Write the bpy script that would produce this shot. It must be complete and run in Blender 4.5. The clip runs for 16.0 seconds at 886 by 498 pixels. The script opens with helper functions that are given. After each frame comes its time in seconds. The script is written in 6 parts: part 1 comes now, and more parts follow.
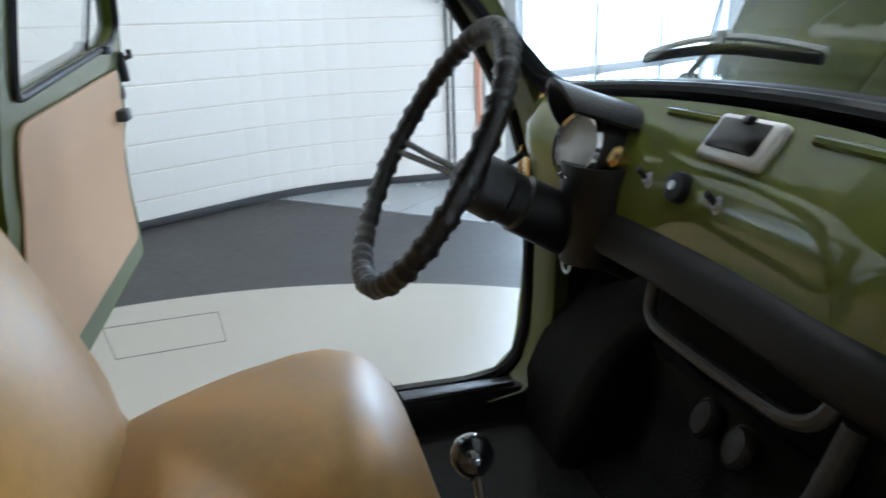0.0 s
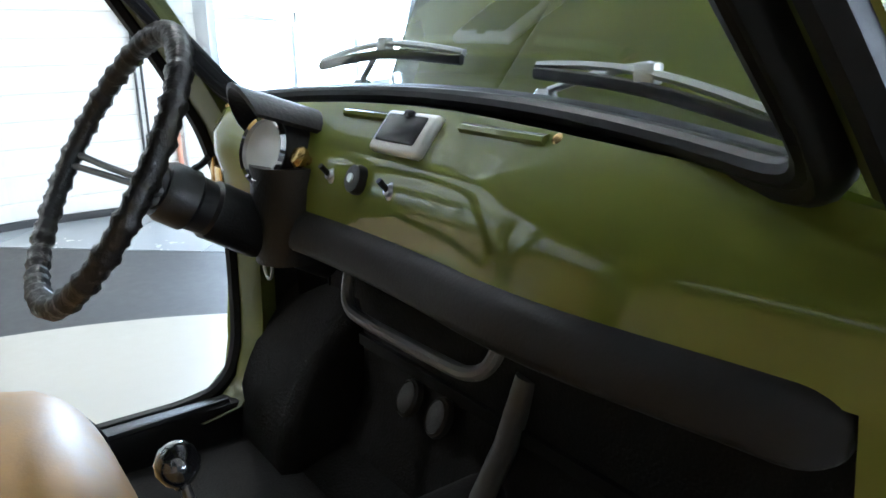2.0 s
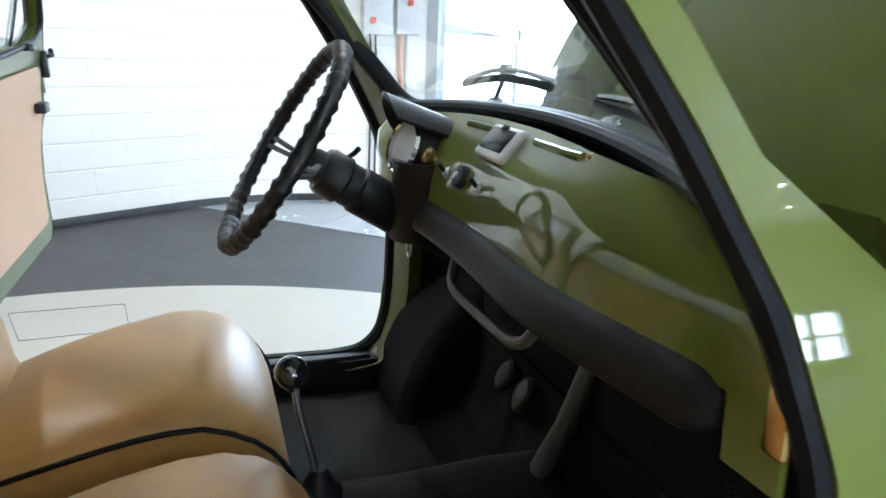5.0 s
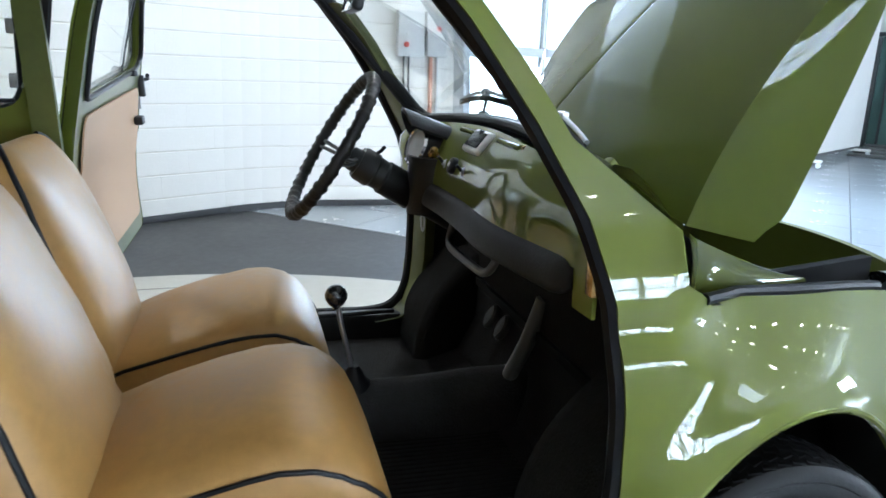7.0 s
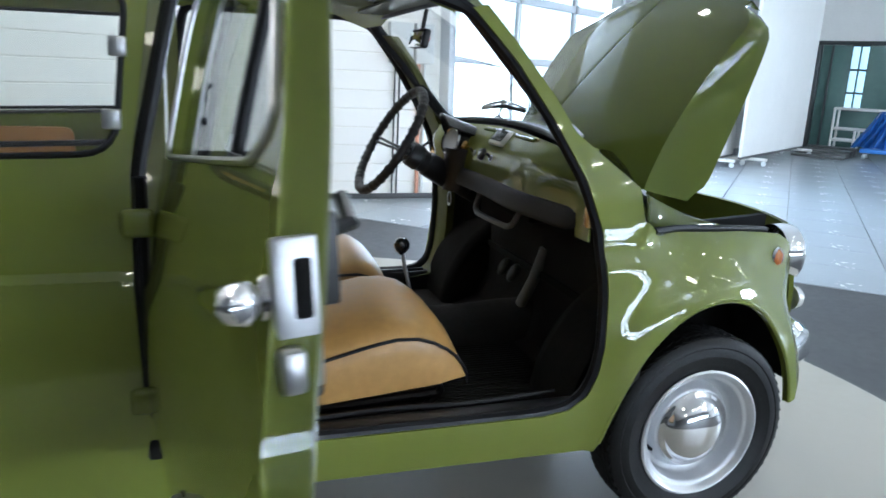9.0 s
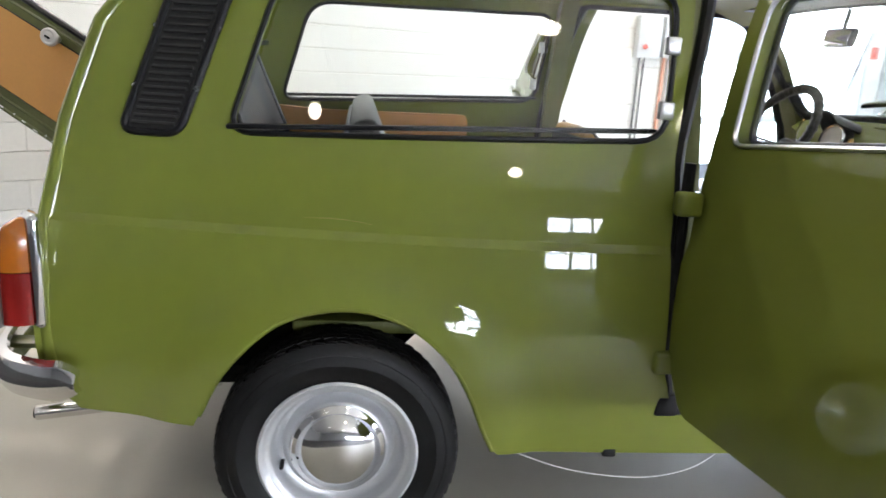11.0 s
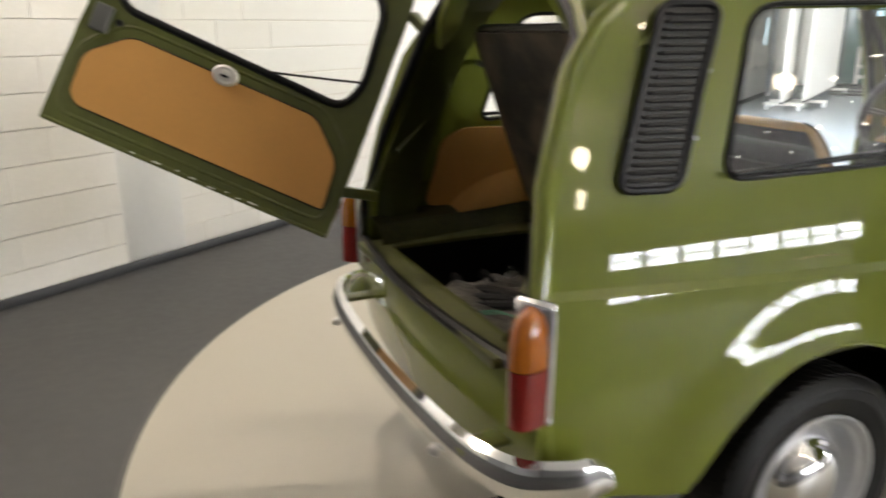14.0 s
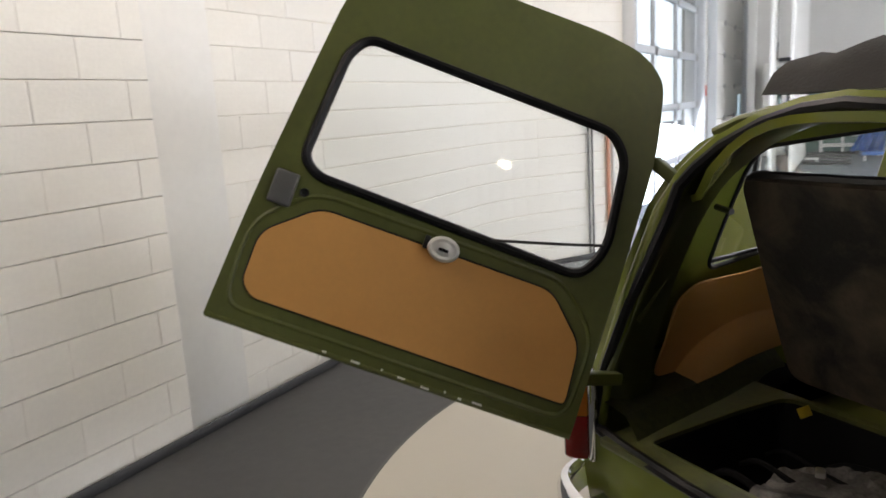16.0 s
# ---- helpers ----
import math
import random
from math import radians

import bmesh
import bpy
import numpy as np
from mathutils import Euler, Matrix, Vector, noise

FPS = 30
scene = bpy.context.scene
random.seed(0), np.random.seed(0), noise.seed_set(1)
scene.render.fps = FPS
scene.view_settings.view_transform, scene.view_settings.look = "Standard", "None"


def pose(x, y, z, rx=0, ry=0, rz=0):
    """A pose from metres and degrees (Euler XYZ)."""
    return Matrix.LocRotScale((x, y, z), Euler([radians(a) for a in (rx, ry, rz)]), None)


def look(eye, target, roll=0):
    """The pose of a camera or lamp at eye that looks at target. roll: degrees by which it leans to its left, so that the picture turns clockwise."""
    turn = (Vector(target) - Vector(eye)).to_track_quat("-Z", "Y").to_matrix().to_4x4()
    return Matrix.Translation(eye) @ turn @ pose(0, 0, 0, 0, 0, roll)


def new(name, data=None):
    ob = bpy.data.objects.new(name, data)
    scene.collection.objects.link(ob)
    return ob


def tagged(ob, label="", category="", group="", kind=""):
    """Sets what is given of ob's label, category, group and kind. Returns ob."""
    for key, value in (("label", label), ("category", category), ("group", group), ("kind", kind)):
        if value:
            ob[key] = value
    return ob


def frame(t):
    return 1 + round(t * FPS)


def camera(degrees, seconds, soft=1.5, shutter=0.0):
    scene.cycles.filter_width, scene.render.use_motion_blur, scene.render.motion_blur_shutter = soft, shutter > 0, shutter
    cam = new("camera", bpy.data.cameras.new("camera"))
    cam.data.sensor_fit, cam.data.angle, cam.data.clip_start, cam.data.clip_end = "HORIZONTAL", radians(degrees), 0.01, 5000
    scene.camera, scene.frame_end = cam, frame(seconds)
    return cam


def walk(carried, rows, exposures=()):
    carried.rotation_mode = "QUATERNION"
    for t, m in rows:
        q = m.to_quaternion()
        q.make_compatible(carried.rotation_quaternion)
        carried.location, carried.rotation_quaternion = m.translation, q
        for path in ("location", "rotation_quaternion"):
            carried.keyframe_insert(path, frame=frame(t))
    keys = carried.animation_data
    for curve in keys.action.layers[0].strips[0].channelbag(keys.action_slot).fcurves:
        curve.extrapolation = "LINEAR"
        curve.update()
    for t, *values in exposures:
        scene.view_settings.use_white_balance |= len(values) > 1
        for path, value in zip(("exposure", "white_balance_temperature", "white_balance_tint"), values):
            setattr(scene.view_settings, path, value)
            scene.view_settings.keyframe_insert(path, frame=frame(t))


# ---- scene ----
from mathutils import geometry

cam = camera(62.3, 16.0, 1.6, 0.5)
PATH = [
    (0, (1.143, -0.653, 1.051), (1.584, 1.203, 0.453), -1.9),
    (0.5, (1.141, -0.661, 1.042), (1.814, 1.135, 0.474), -2.3),
    (1, (1.144, -0.667, 1.039), (2.042, 1.037, 0.501), -1.8),
    (1.5, (1.154, -0.68, 1.031), (2.216, 0.933, 0.511), -1.2),
    (2, (1.156, -0.704, 1.024), (2.283, 0.855, 0.478), -0.9),
    (2.5, (1.151, -0.709, 1.018), (2.222, 0.884, 0.455), -0.7),
    (3, (1.149, -0.7, 1.02), (2.159, 0.938, 0.477), 0.1),
    (3.5, (1.158, -0.708, 1.017), (2.135, 0.958, 0.498), 2.8),
    (4, (1.184, -0.754, 0.996), (2.021, 0.97, 0.424), 3.4),
    (4.5, (1.214, -0.836, 1.033), (1.858, 0.972, 0.47), 3.4),
    (4.7, (1.217, -0.877, 1.038), (1.848, 0.944, 0.502), 3.0),
    (7, (1.143, -1.43, 1.068), (1.668, 0.439, 0.588), 2.5),
    (7.5, (1.101, -1.573, 1.08), (1.681, 0.276, 0.584), 2.2),
    (8, (1.051, -1.766, 1.102), (1.634, 0.084, 0.614), 1.7),
    (8.5, (0.927, -1.899, 1.099), (1.509, -0.047, 0.619), 2.0),
    (9, (0.774, -1.998, 1.105), (1.396, -0.157, 0.633), 2.8),
    (9.5, (0.613, -2.034, 1.115), (1.047, -0.142, 0.635), 2.0),
    (9.8, (0.535, -2.035, 1.107), (0.72, -0.105, 0.617), 1.3),
    (10, (0.485, -2.027, 1.095), (0.529, -0.093, 0.59), 1.6),
    (10.2, (0.421, -2.017, 1.092), (0.429, -0.085, 0.575), 1.6),
    (12.3, (-0.592, -1.905, 1.05), (0.212, -0.147, 0.537), 4.1),
    (12.5, (-0.643, -1.859, 1.082), (0.177, -0.123, 0.522), 2.8),
    (12.8, (-0.783, -1.8, 1.072), (0.115, -0.104, 0.507), 2.2),
    (13, (-0.852, -1.791, 1.094), (0.056, -0.105, 0.519), 1.1),
    (13.5, (-1.079, -1.692, 1.153), (-0.158, -0.014, 0.572), 0.6),
    (14, (-1.218, -1.528, 1.175), (-0.47, 0.235, 0.599), -0.4),
    (14.5, (-1.375, -1.325, 1.229), (-0.766, 0.492, 0.657), -2.0),
    (15, (-1.531, -1.169, 1.289), (-0.907, 0.664, 0.786), -2.2),
    (15.5, (-1.649, -1.01, 1.349), (-0.906, 0.801, 0.936), -2.2),
    (16, (-1.675, -0.82, 1.353), (-0.774, 0.926, 0.98), -3.4),
]
EXPOSURES = [(0, -0.55, 5350, 7), (1, -0.45, 5350, 7), (2, 0.07, 5350, 7), (4.6, 0.06, 5350, 7), (7, -0.27, 5350, 7), (8.5, -0.43, 5350, 7), (9.2, -0.40, 5350, 8), (9.8, 0.20, 6050, 15),
             (10.2, 0.20, 6050, 15), (12.5, 0.05, 6150, 9), (13.5, -0.04, 6300, 12), (14.5, -0.18, 7200, 14), (15.3, -0.18, 7050, 17), (16, -0.62, 6500, 16)]
SPOT_W, DOOR_W, BAND_W, HALL_W = 7.0, 540.0, 1400.0, 1300.0     # watts of the lamps
walk(cam, [(t, look(e, a, r)) for t, e, a, r in PATH], EXPOSURES)

# ---------------------------------------------------------------- world and lights
world = bpy.data.worlds.new("sky_world")
world.use_nodes = True
scene.world = world
wn = world.node_tree.nodes
sky = wn.new("ShaderNodeTexSky")
sky.sky_type = "NISHITA"
sky.sun_disc = False
sky.sun_elevation, sky.sun_rotation = radians(38), radians(60)
world.node_tree.links.new(sky.outputs[0], wn["Background"].inputs[0])
wn["Background"].inputs[1].default_value = 0.15


def area_lamp(name, m, power, sx, sy, color=(1, 1, 1), shape="RECTANGLE"):
    d = bpy.data.lights.new(name, "AREA")
    d.energy, d.shape, d.size, d.color = power, shape, sx, color
    if shape == "RECTANGLE":
        d.size_y = sy
    ob = new(name, d)
    ob.matrix_world = m
    return ob


sun_data = bpy.data.lights.new("sun", "SUN")
sun_data.energy, sun_data.angle, sun_data.color = 2.5, radians(0.6), (1.0, 0.95, 0.88)
sun = new("sun", sun_data)
sun.matrix_world = look((20, 30, 24), (0, 0, 0))

# ---------------------------------------------------------------- materials
MATS = {}


def mat(name, color, rough=0.5, metal=0.0, vary=0.08, scale=8.0, bump=0.0, bscale=60.0, coat=0.0, trans=0.0,
        emit=None, strength=0.0, rvary=0.1, object_vary=0.0, fine=0.0, spec=0.5):
    """A principled material with colour and roughness varied at two scales and a fine relief."""
    if name in MATS:
        return MATS[name]
    m = bpy.data.materials.new(name)
    m.use_nodes = True
    nt = m.node_tree
    n, ln = nt.nodes, nt.links
    p = n["Principled BSDF"]
    p.inputs["Base Color"].default_value = (*color, 1)
    p.inputs["Roughness"].default_value = rough
    p.inputs["Metallic"].default_value = metal
    p.inputs["Coat Weight"].default_value = coat
    p.inputs["Coat Roughness"].default_value = 0.03
    p.inputs["Transmission Weight"].default_value = trans
    p.inputs["Specular IOR Level"].default_value = spec
    tc = n.new("ShaderNodeTexCoord")
    if vary or object_vary:
        nz = n.new("ShaderNodeTexNoise")
        nz.inputs["Scale"].default_value = scale
        nz.inputs["Detail"].default_value = 6
        ln.new(tc.outputs["Object"], nz.inputs["Vector"])
        nf = n.new("ShaderNodeTexNoise")
        nf.inputs["Scale"].default_value = scale * 9
        nf.inputs["Detail"].default_value = 3
        ln.new(tc.outputs["Object"], nf.inputs["Vector"])
        add = n.new("ShaderNodeMath")
        add.operation = "MULTIPLY_ADD"
        add.inputs[1].default_value = 0.5
        ln.new(nf.outputs["Fac"], add.inputs[0])
        half = n.new("ShaderNodeMath")
        half.operation = "MULTIPLY"
        half.inputs[1].default_value = 0.5
        ln.new(nz.outputs["Fac"], half.inputs[0])
        ln.new(half.outputs[0], add.inputs[2])
        rng = n.new("ShaderNodeMapRange")
        rng.inputs[1].default_value, rng.inputs[2].default_value = 0.3, 0.7
        rng.inputs[3].default_value, rng.inputs[4].default_value = 1 - vary, 1 + vary
        ln.new(add.outputs[0], rng.inputs[0])
        last = rng.outputs[0]
        if object_vary:
            info = n.new("ShaderNodeObjectInfo")
            r2 = n.new("ShaderNodeMapRange")
            r2.inputs[3].default_value, r2.inputs[4].default_value = 1 - object_vary, 1 + object_vary
            ln.new(info.outputs["Random"], r2.inputs[0])
            mul = n.new("ShaderNodeMath")
            mul.operation = "MULTIPLY"
            ln.new(last, mul.inputs[0])
            ln.new(r2.outputs[0], mul.inputs[1])
            last = mul.outputs[0]
        vm = n.new("ShaderNodeVectorMath")
        vm.operation = "SCALE"
        vm.inputs[0].default_value = color
        ln.new(last, vm.inputs["Scale"])
        ln.new(vm.outputs[0], p.inputs["Base Color"])
        rr = n.new("ShaderNodeMapRange")
        rr.inputs[1].default_value, rr.inputs[2].default_value = 0.3, 0.7
        rr.inputs[3].default_value, rr.inputs[4].default_value = max(0.02, rough * (1 - rvary)), min(1, rough * (1 + rvary))
        ln.new(add.outputs[0], rr.inputs[0])
        ln.new(rr.outputs[0], p.inputs["Roughness"])
    if bump:
        nb = n.new("ShaderNodeTexNoise")
        nb.inputs["Scale"].default_value = bscale
        nb.inputs["Detail"].default_value = 4
        ln.new(tc.outputs["Object"], nb.inputs["Vector"])
        b = n.new("ShaderNodeBump")
        b.inputs["Strength"].default_value = bump
        b.inputs["Distance"].default_value = 0.004
        ln.new(nb.outputs["Fac"], b.inputs["Height"])
        ln.new(b.outputs[0], p.inputs["Normal"])
    if emit:
        p.inputs["Emission Color"].default_value = (*emit, 1)
        p.inputs["Emission Strength"].default_value = strength
    MATS[name] = m
    return m


GREEN = mat("olive_paint", (0.128, 0.150, 0.020), 0.6, vary=0.035, scale=3, coat=1.0, rvary=0.1, spec=0.08)
GREEN.node_tree.nodes["Principled BSDF"].inputs["Coat IOR"].default_value = 1.58
# darker copy of the olive paint: shade of inner faces put into the colour
GREEN_SHADED = mat("olive_paint_shaded", (0.080, 0.090, 0.016), 0.4, vary=0.14, scale=6, coat=0.5, bump=0.03, bscale=90)
RUBBER = mat("black_rubber", (0.006, 0.006, 0.007), 0.42, vary=0.2, scale=20, bump=0.1, spec=0.22)
TRIM_BLACK = mat("black_leatherette", (0.010, 0.010, 0.011), 0.40, vary=0.2, scale=25, bump=0.15, bscale=250)
PAD = mat("dark_grey_padding", (0.0105, 0.0095, 0.010), 0.55, vary=0.15, scale=12, bump=0.12, bscale=260, spec=0.3)
MATRUBBER = mat("dull_mat_rubber", (0.007, 0.0065, 0.006), 0.75, vary=0.4, scale=9, spec=0.15)
LEATHER = mat("matt_black_leather", (0.011, 0.011, 0.012), 0.42, vary=0.25, scale=30, bump=0.25, bscale=220, spec=0.4)
CARPET_IN = mat("cabin_mat", (0.006, 0.0055, 0.005), 0.9, vary=0.4, scale=7, bump=0.5, bscale=200)
TAN = mat("tan_leatherette", (0.365, 0.205, 0.057), 0.44, vary=0.14, scale=5, bump=0.07, bscale=190, rvary=0.25)
TAN_CARD = mat("tan_trim_card", (0.54, 0.268, 0.070), 0.6, vary=0.05, scale=9, bump=0.12, bscale=350)
PINK_CARD = mat("beige_door_card", (0.44, 0.275, 0.155), 0.55, vary=0.06, scale=7, bump=0.1, bscale=300)
CHROME = mat("chrome", (0.78, 0.78, 0.79), 0.07, metal=1.0, vary=0.04, scale=12, rvary=0.5)
STEEL = mat("brushed_steel", (0.55, 0.55, 0.55), 0.3, metal=1.0, vary=0.1, scale=20)
RIM = mat("silver_wheel_paint", (0.52, 0.53, 0.55), 0.36, metal=0.5, vary=0.06, scale=14, coat=0.3)
TYRE = mat("tyre_rubber", (0.006, 0.006, 0.0063), 0.5, vary=0.3, scale=14, bump=0.12, bscale=120, spec=0.2)
GREY_LID = mat("worn_grey_board", (0.062, 0.048, 0.033), 0.7, vary=0.5, scale=14, bump=0.3, bscale=60)


def patches(m, dark, light, scale, low, high):
    """Large uneven stains of two colours over a material."""
    n, ln = m.node_tree.nodes, m.node_tree.links
    tc, no, ra = n.new("ShaderNodeTexCoord"), n.new("ShaderNodeTexNoise"), n.new("ShaderNodeValToRGB")
    no.inputs["Scale"].default_value, no.inputs["Detail"].default_value, no.inputs["Roughness"].default_value = scale, 7, 0.62
    no.inputs["Distortion"].default_value = 0.6
    ln.new(tc.outputs["Object"], no.inputs["Vector"])
    ln.new(no.outputs["Fac"], ra.inputs[0])
    ra.color_ramp.elements[0].position, ra.color_ramp.elements[1].position = low, high
    ra.color_ramp.elements[0].color, ra.color_ramp.elements[1].color = (*dark, 1), (*light, 1)
    ln.new(ra.outputs[0], n["Principled BSDF"].inputs["Base Color"])


patches(GREY_LID, (0.007, 0.006, 0.004), (0.088, 0.066, 0.042), 5.0, 0.40, 0.66)
# near-black for the bays, wheel housings, slots and underbody
DARK = mat("dull_black", (0.006, 0.006, 0.006), 0.9, vary=0.5, scale=9, spec=0.15)
ENGINE = mat("dirty_aluminium", (0.105, 0.098, 0.088), 0.45, metal=0.2, vary=0.9, scale=11, bump=0.4, bscale=40)
CANVAS = mat("black_roof_canvas", (0.014, 0.012, 0.011), 0.8, vary=0.3, scale=12, bump=0.4, bscale=150)
AMBER = mat("amber_lens", (0.30, 0.085, 0.006), 0.15, vary=0.05, scale=30, coat=0.6)
RED = mat("red_lens", (0.17, 0.008, 0.006), 0.15, vary=0.05, scale=30, coat=0.6)
WHITE_PLASTIC = mat("white_plastic", (0.75, 0.74, 0.70), 0.4, vary=0.04)
BRASS = mat("brass", (0.62, 0.42, 0.16), 0.25, metal=0.9, vary=0.1, scale=30)
PEDAL = mat("worn_grey_rubber", (0.022, 0.021, 0.019), 0.6, vary=0.25, scale=40, bump=0.3, bscale=200)
YELLOW = mat("yellow_label", (0.62, 0.42, 0.03), 0.5, vary=0.15, scale=60)
WIREGREEN = mat("green_wire_sleeve", (0.02, 0.16, 0.09), 0.5, vary=0.15, scale=40)
DIAL = mat("dial_face", (0.55, 0.55, 0.52), 0.2, vary=0.05, scale=40, coat=1.0)
GLOSS_BLACK = mat("glossy_black", (0.010, 0.010, 0.011), 0.12, vary=0.1, scale=20, coat=1.0)
SATIN = mat("satin_metal", (0.70, 0.69, 0.66), 0.38, metal=0.7, vary=0.05, scale=30)
WRAP = mat("braided_leather", (0.013, 0.011, 0.010), 0.30, vary=0.3, scale=60, bump=0.5, bscale=180)
SCREEN = mat("dark_screen", (0.012, 0.012, 0.014), 0.25, vary=0.1, scale=20)
GREY_TUBE = mat("grey_tube", (0.085, 0.085, 0.082), 0.45, vary=0.1, scale=20)
GLASS = mat("clear_glass", (0.97, 0.99, 0.98), 0.0, vary=0, trans=1.0)
MIRROR = mat("mirror_glass", (0.9, 0.9, 0.9), 0.02, metal=1.0, vary=0)
BLOCK = mat("painted_block", (0.82, 0.795, 0.735), 0.62, vary=0.04, scale=6, bump=0.25, bscale=70, object_vary=0.03)
BLOCK_EVEN = mat("evenly_painted_block", (0.83, 0.81, 0.76), 0.62, vary=0.02, scale=6, bump=0.2, bscale=70)
# same wall paint, toned down: the shade in the joints is in this colour
MORTAR = mat("shade_toned_mortar", (0.74, 0.70, 0.625), 0.75, vary=0.06, scale=10, bump=0.3, bscale=90)
PLASTER = mat("white_plaster", (0.83, 0.815, 0.775), 0.7, vary=0.03, scale=3, bump=0.1, bscale=120)
BASEB = mat("dark_baseboard", (0.035, 0.036, 0.038), 0.5, vary=0.1)
CARPET = mat("grey_floor", (0.0378, 0.0378, 0.0396), 0.55, vary=0.14, scale=2.5, bump=0.12, bscale=300, rvary=0.15)
TILE = mat("grey_floor_tile", (0.30, 0.325, 0.355), 0.26, vary=0.02, scale=2, object_vary=0.02, rvary=0.08)
GROUT = mat("tile_grout", (0.10, 0.105, 0.11), 0.8, vary=0.1)
DISC = mat("cream_turntable", (0.40, 0.377, 0.322), 0.38, vary=0.035, scale=2.2, bump=0.05, bscale=200, rvary=0.25)
DISC_JOINT = mat("turntable_joint", (0.07, 0.07, 0.07), 0.6, vary=0.1)
SPOT_LENS = mat("spot_lens", (0.9, 0.85, 0.75), 0.3, vary=0, emit=(1.0, 0.88, 0.70), strength=80.0)
WIDE_LENS = mat("warm_opal_glass", (0.9, 0.85, 0.75), 0.3, vary=0, emit=(1.0, 0.86, 0.62), strength=36.0)
GLOBE = mat("opal_globe", (0.9, 0.9, 0.9), 0.3, vary=0, emit=(0.92, 0.97, 1.0), strength=9.0)
CEIL = mat("ceiling_paint", (0.80, 0.785, 0.745), 0.8, vary=0.03)
ALU = mat("white_aluminium", (0.62, 0.64, 0.66), 0.35, metal=0.3, vary=0.04)
BOXGREY = mat("control_box_grey", (0.62, 0.63, 0.62), 0.45, vary=0.03)
REDBTN = mat("red_button", (0.6, 0.05, 0.02), 0.35, vary=0.04)
CONDUIT = mat("white_conduit", (0.62, 0.62, 0.60), 0.45, vary=0.04)
CONDUIT_O = mat("orange_conduit", (0.62, 0.30, 0.20), 0.5, vary=0.05)
BLUE = mat("blue_sheet", (0.04, 0.16, 0.50), 0.45, vary=0.15)
DARKFRAME = mat("dark_door_frame", (0.05, 0.055, 0.055), 0.4, vary=0.1)
OFFICE_DAY = mat("daylit_office_pane", (0.6, 0.7, 0.75), 0.4, vary=0, emit=(0.62, 0.88, 1.0), strength=1.1)
GREENGLASS = mat("tinted_glass", (0.10, 0.17, 0.15), 0.08, vary=0.1, scale=1.0)
# for unseen walls: mid grey chosen to cut the light bounced onto the car
GREYWALL = mat("unseen_wall_grey", (0.30, 0.30, 0.30), 0.7, vary=0.04, scale=2, bump=0.1, bscale=120)
YARD = mat("yard_paving", (0.30, 0.30, 0.29), 0.85, vary=0.15, scale=1.0)
# glows by itself, in place of the bright daylight outdoors
FARWHITE = mat("glowing_backdrop", (0.70, 0.74, 0.76), 0.7, vary=0.05, emit=(0.80, 0.91, 1.0), strength=3.0)
GRIMY = mat("grimy_olive", (0.062, 0.066, 0.016), 0.5, vary=0.45, scale=7, bump=0.2, bscale=60)
GRILLE = mat("grille_black", (0.006, 0.006, 0.006), 0.55, vary=0.2, scale=20)

# ---------------------------------------------------------------- mesh helpers


def finish(bm, name, material, parent=None, label="", smooth=True, angle=35):
    bmesh.ops.recalc_face_normals(bm, faces=bm.faces)
    me = bpy.data.meshes.new(name)
    bm.to_mesh(me)
    bm.free()
    me.materials.append(material)
    if smooth:
        me.polygons.foreach_set("use_smooth", [True] * len(me.polygons))
        me.set_sharp_from_angle(angle=radians(angle))
    ob = new(name, me)
    if parent:
        ob.parent = parent
        ob.matrix_parent_inverse = parent.matrix_world.inverted()
    if label:
        tagged(ob, label)
    return ob


def part(name, bm, material, parent, label="", smooth=True, angle=35):
    return finish(bm, name, material, parent, label, smooth, angle)


def thing(name, label, category, at=(0, 0, 0), group="", kind=""):
    e = new(name)
    e.empty_display_size = 0.1
    e.location = at
    e.matrix_world = Matrix.Translation(at)
    return tagged(e, label, category, group, kind)


def box(sx, sy, sz, m=None, bevel=0.0, seg=2, bm=None):
    bm = bm or bmesh.new()
    tmp = bmesh.new()
    bmesh.ops.create_cube(tmp, size=1, matrix=Matrix.Diagonal((sx, sy, sz, 1)))
    if bevel:
        bmesh.ops.bevel(tmp, geom=tmp.edges[:], offset=bevel, segments=seg, profile=0.5, affect="EDGES")
    if m is not None:
        bmesh.ops.transform(tmp, matrix=m, verts=tmp.verts)
    merge(bm, tmp)
    return bm


def merge(bm, tmp):
    vs = {v: bm.verts.new(v.co) for v in tmp.verts}
    for f in tmp.faces:
        try:
            bm.faces.new([vs[v] for v in f.verts])
        except ValueError:
            pass
    tmp.free()
    return bm


def lathe(profile, m=None, seg=32, bm=None):
    """Turns (radius, height) pairs round z."""
    bm = bm or bmesh.new()
    m = m or Matrix()
    rings = []
    for r, h in profile:
        if r < 1e-5:
            rings.append([bm.verts.new(m @ Vector((0, 0, h)))])
        else:
            rings.append([bm.verts.new(m @ Vector((r * math.cos(2 * math.pi * k / seg), r * math.sin(2 * math.pi * k / seg), h))) for k in range(seg)])
    for a, b in zip(rings, rings[1:]):
        for k in range(seg):
            q = [a[k % len(a)], a[(k + 1) % len(a)], b[(k + 1) % len(b)], b[k % len(b)]]
            q = list(dict.fromkeys(q))
            if len(q) > 2:
                bm.faces.new(q)
    return bm


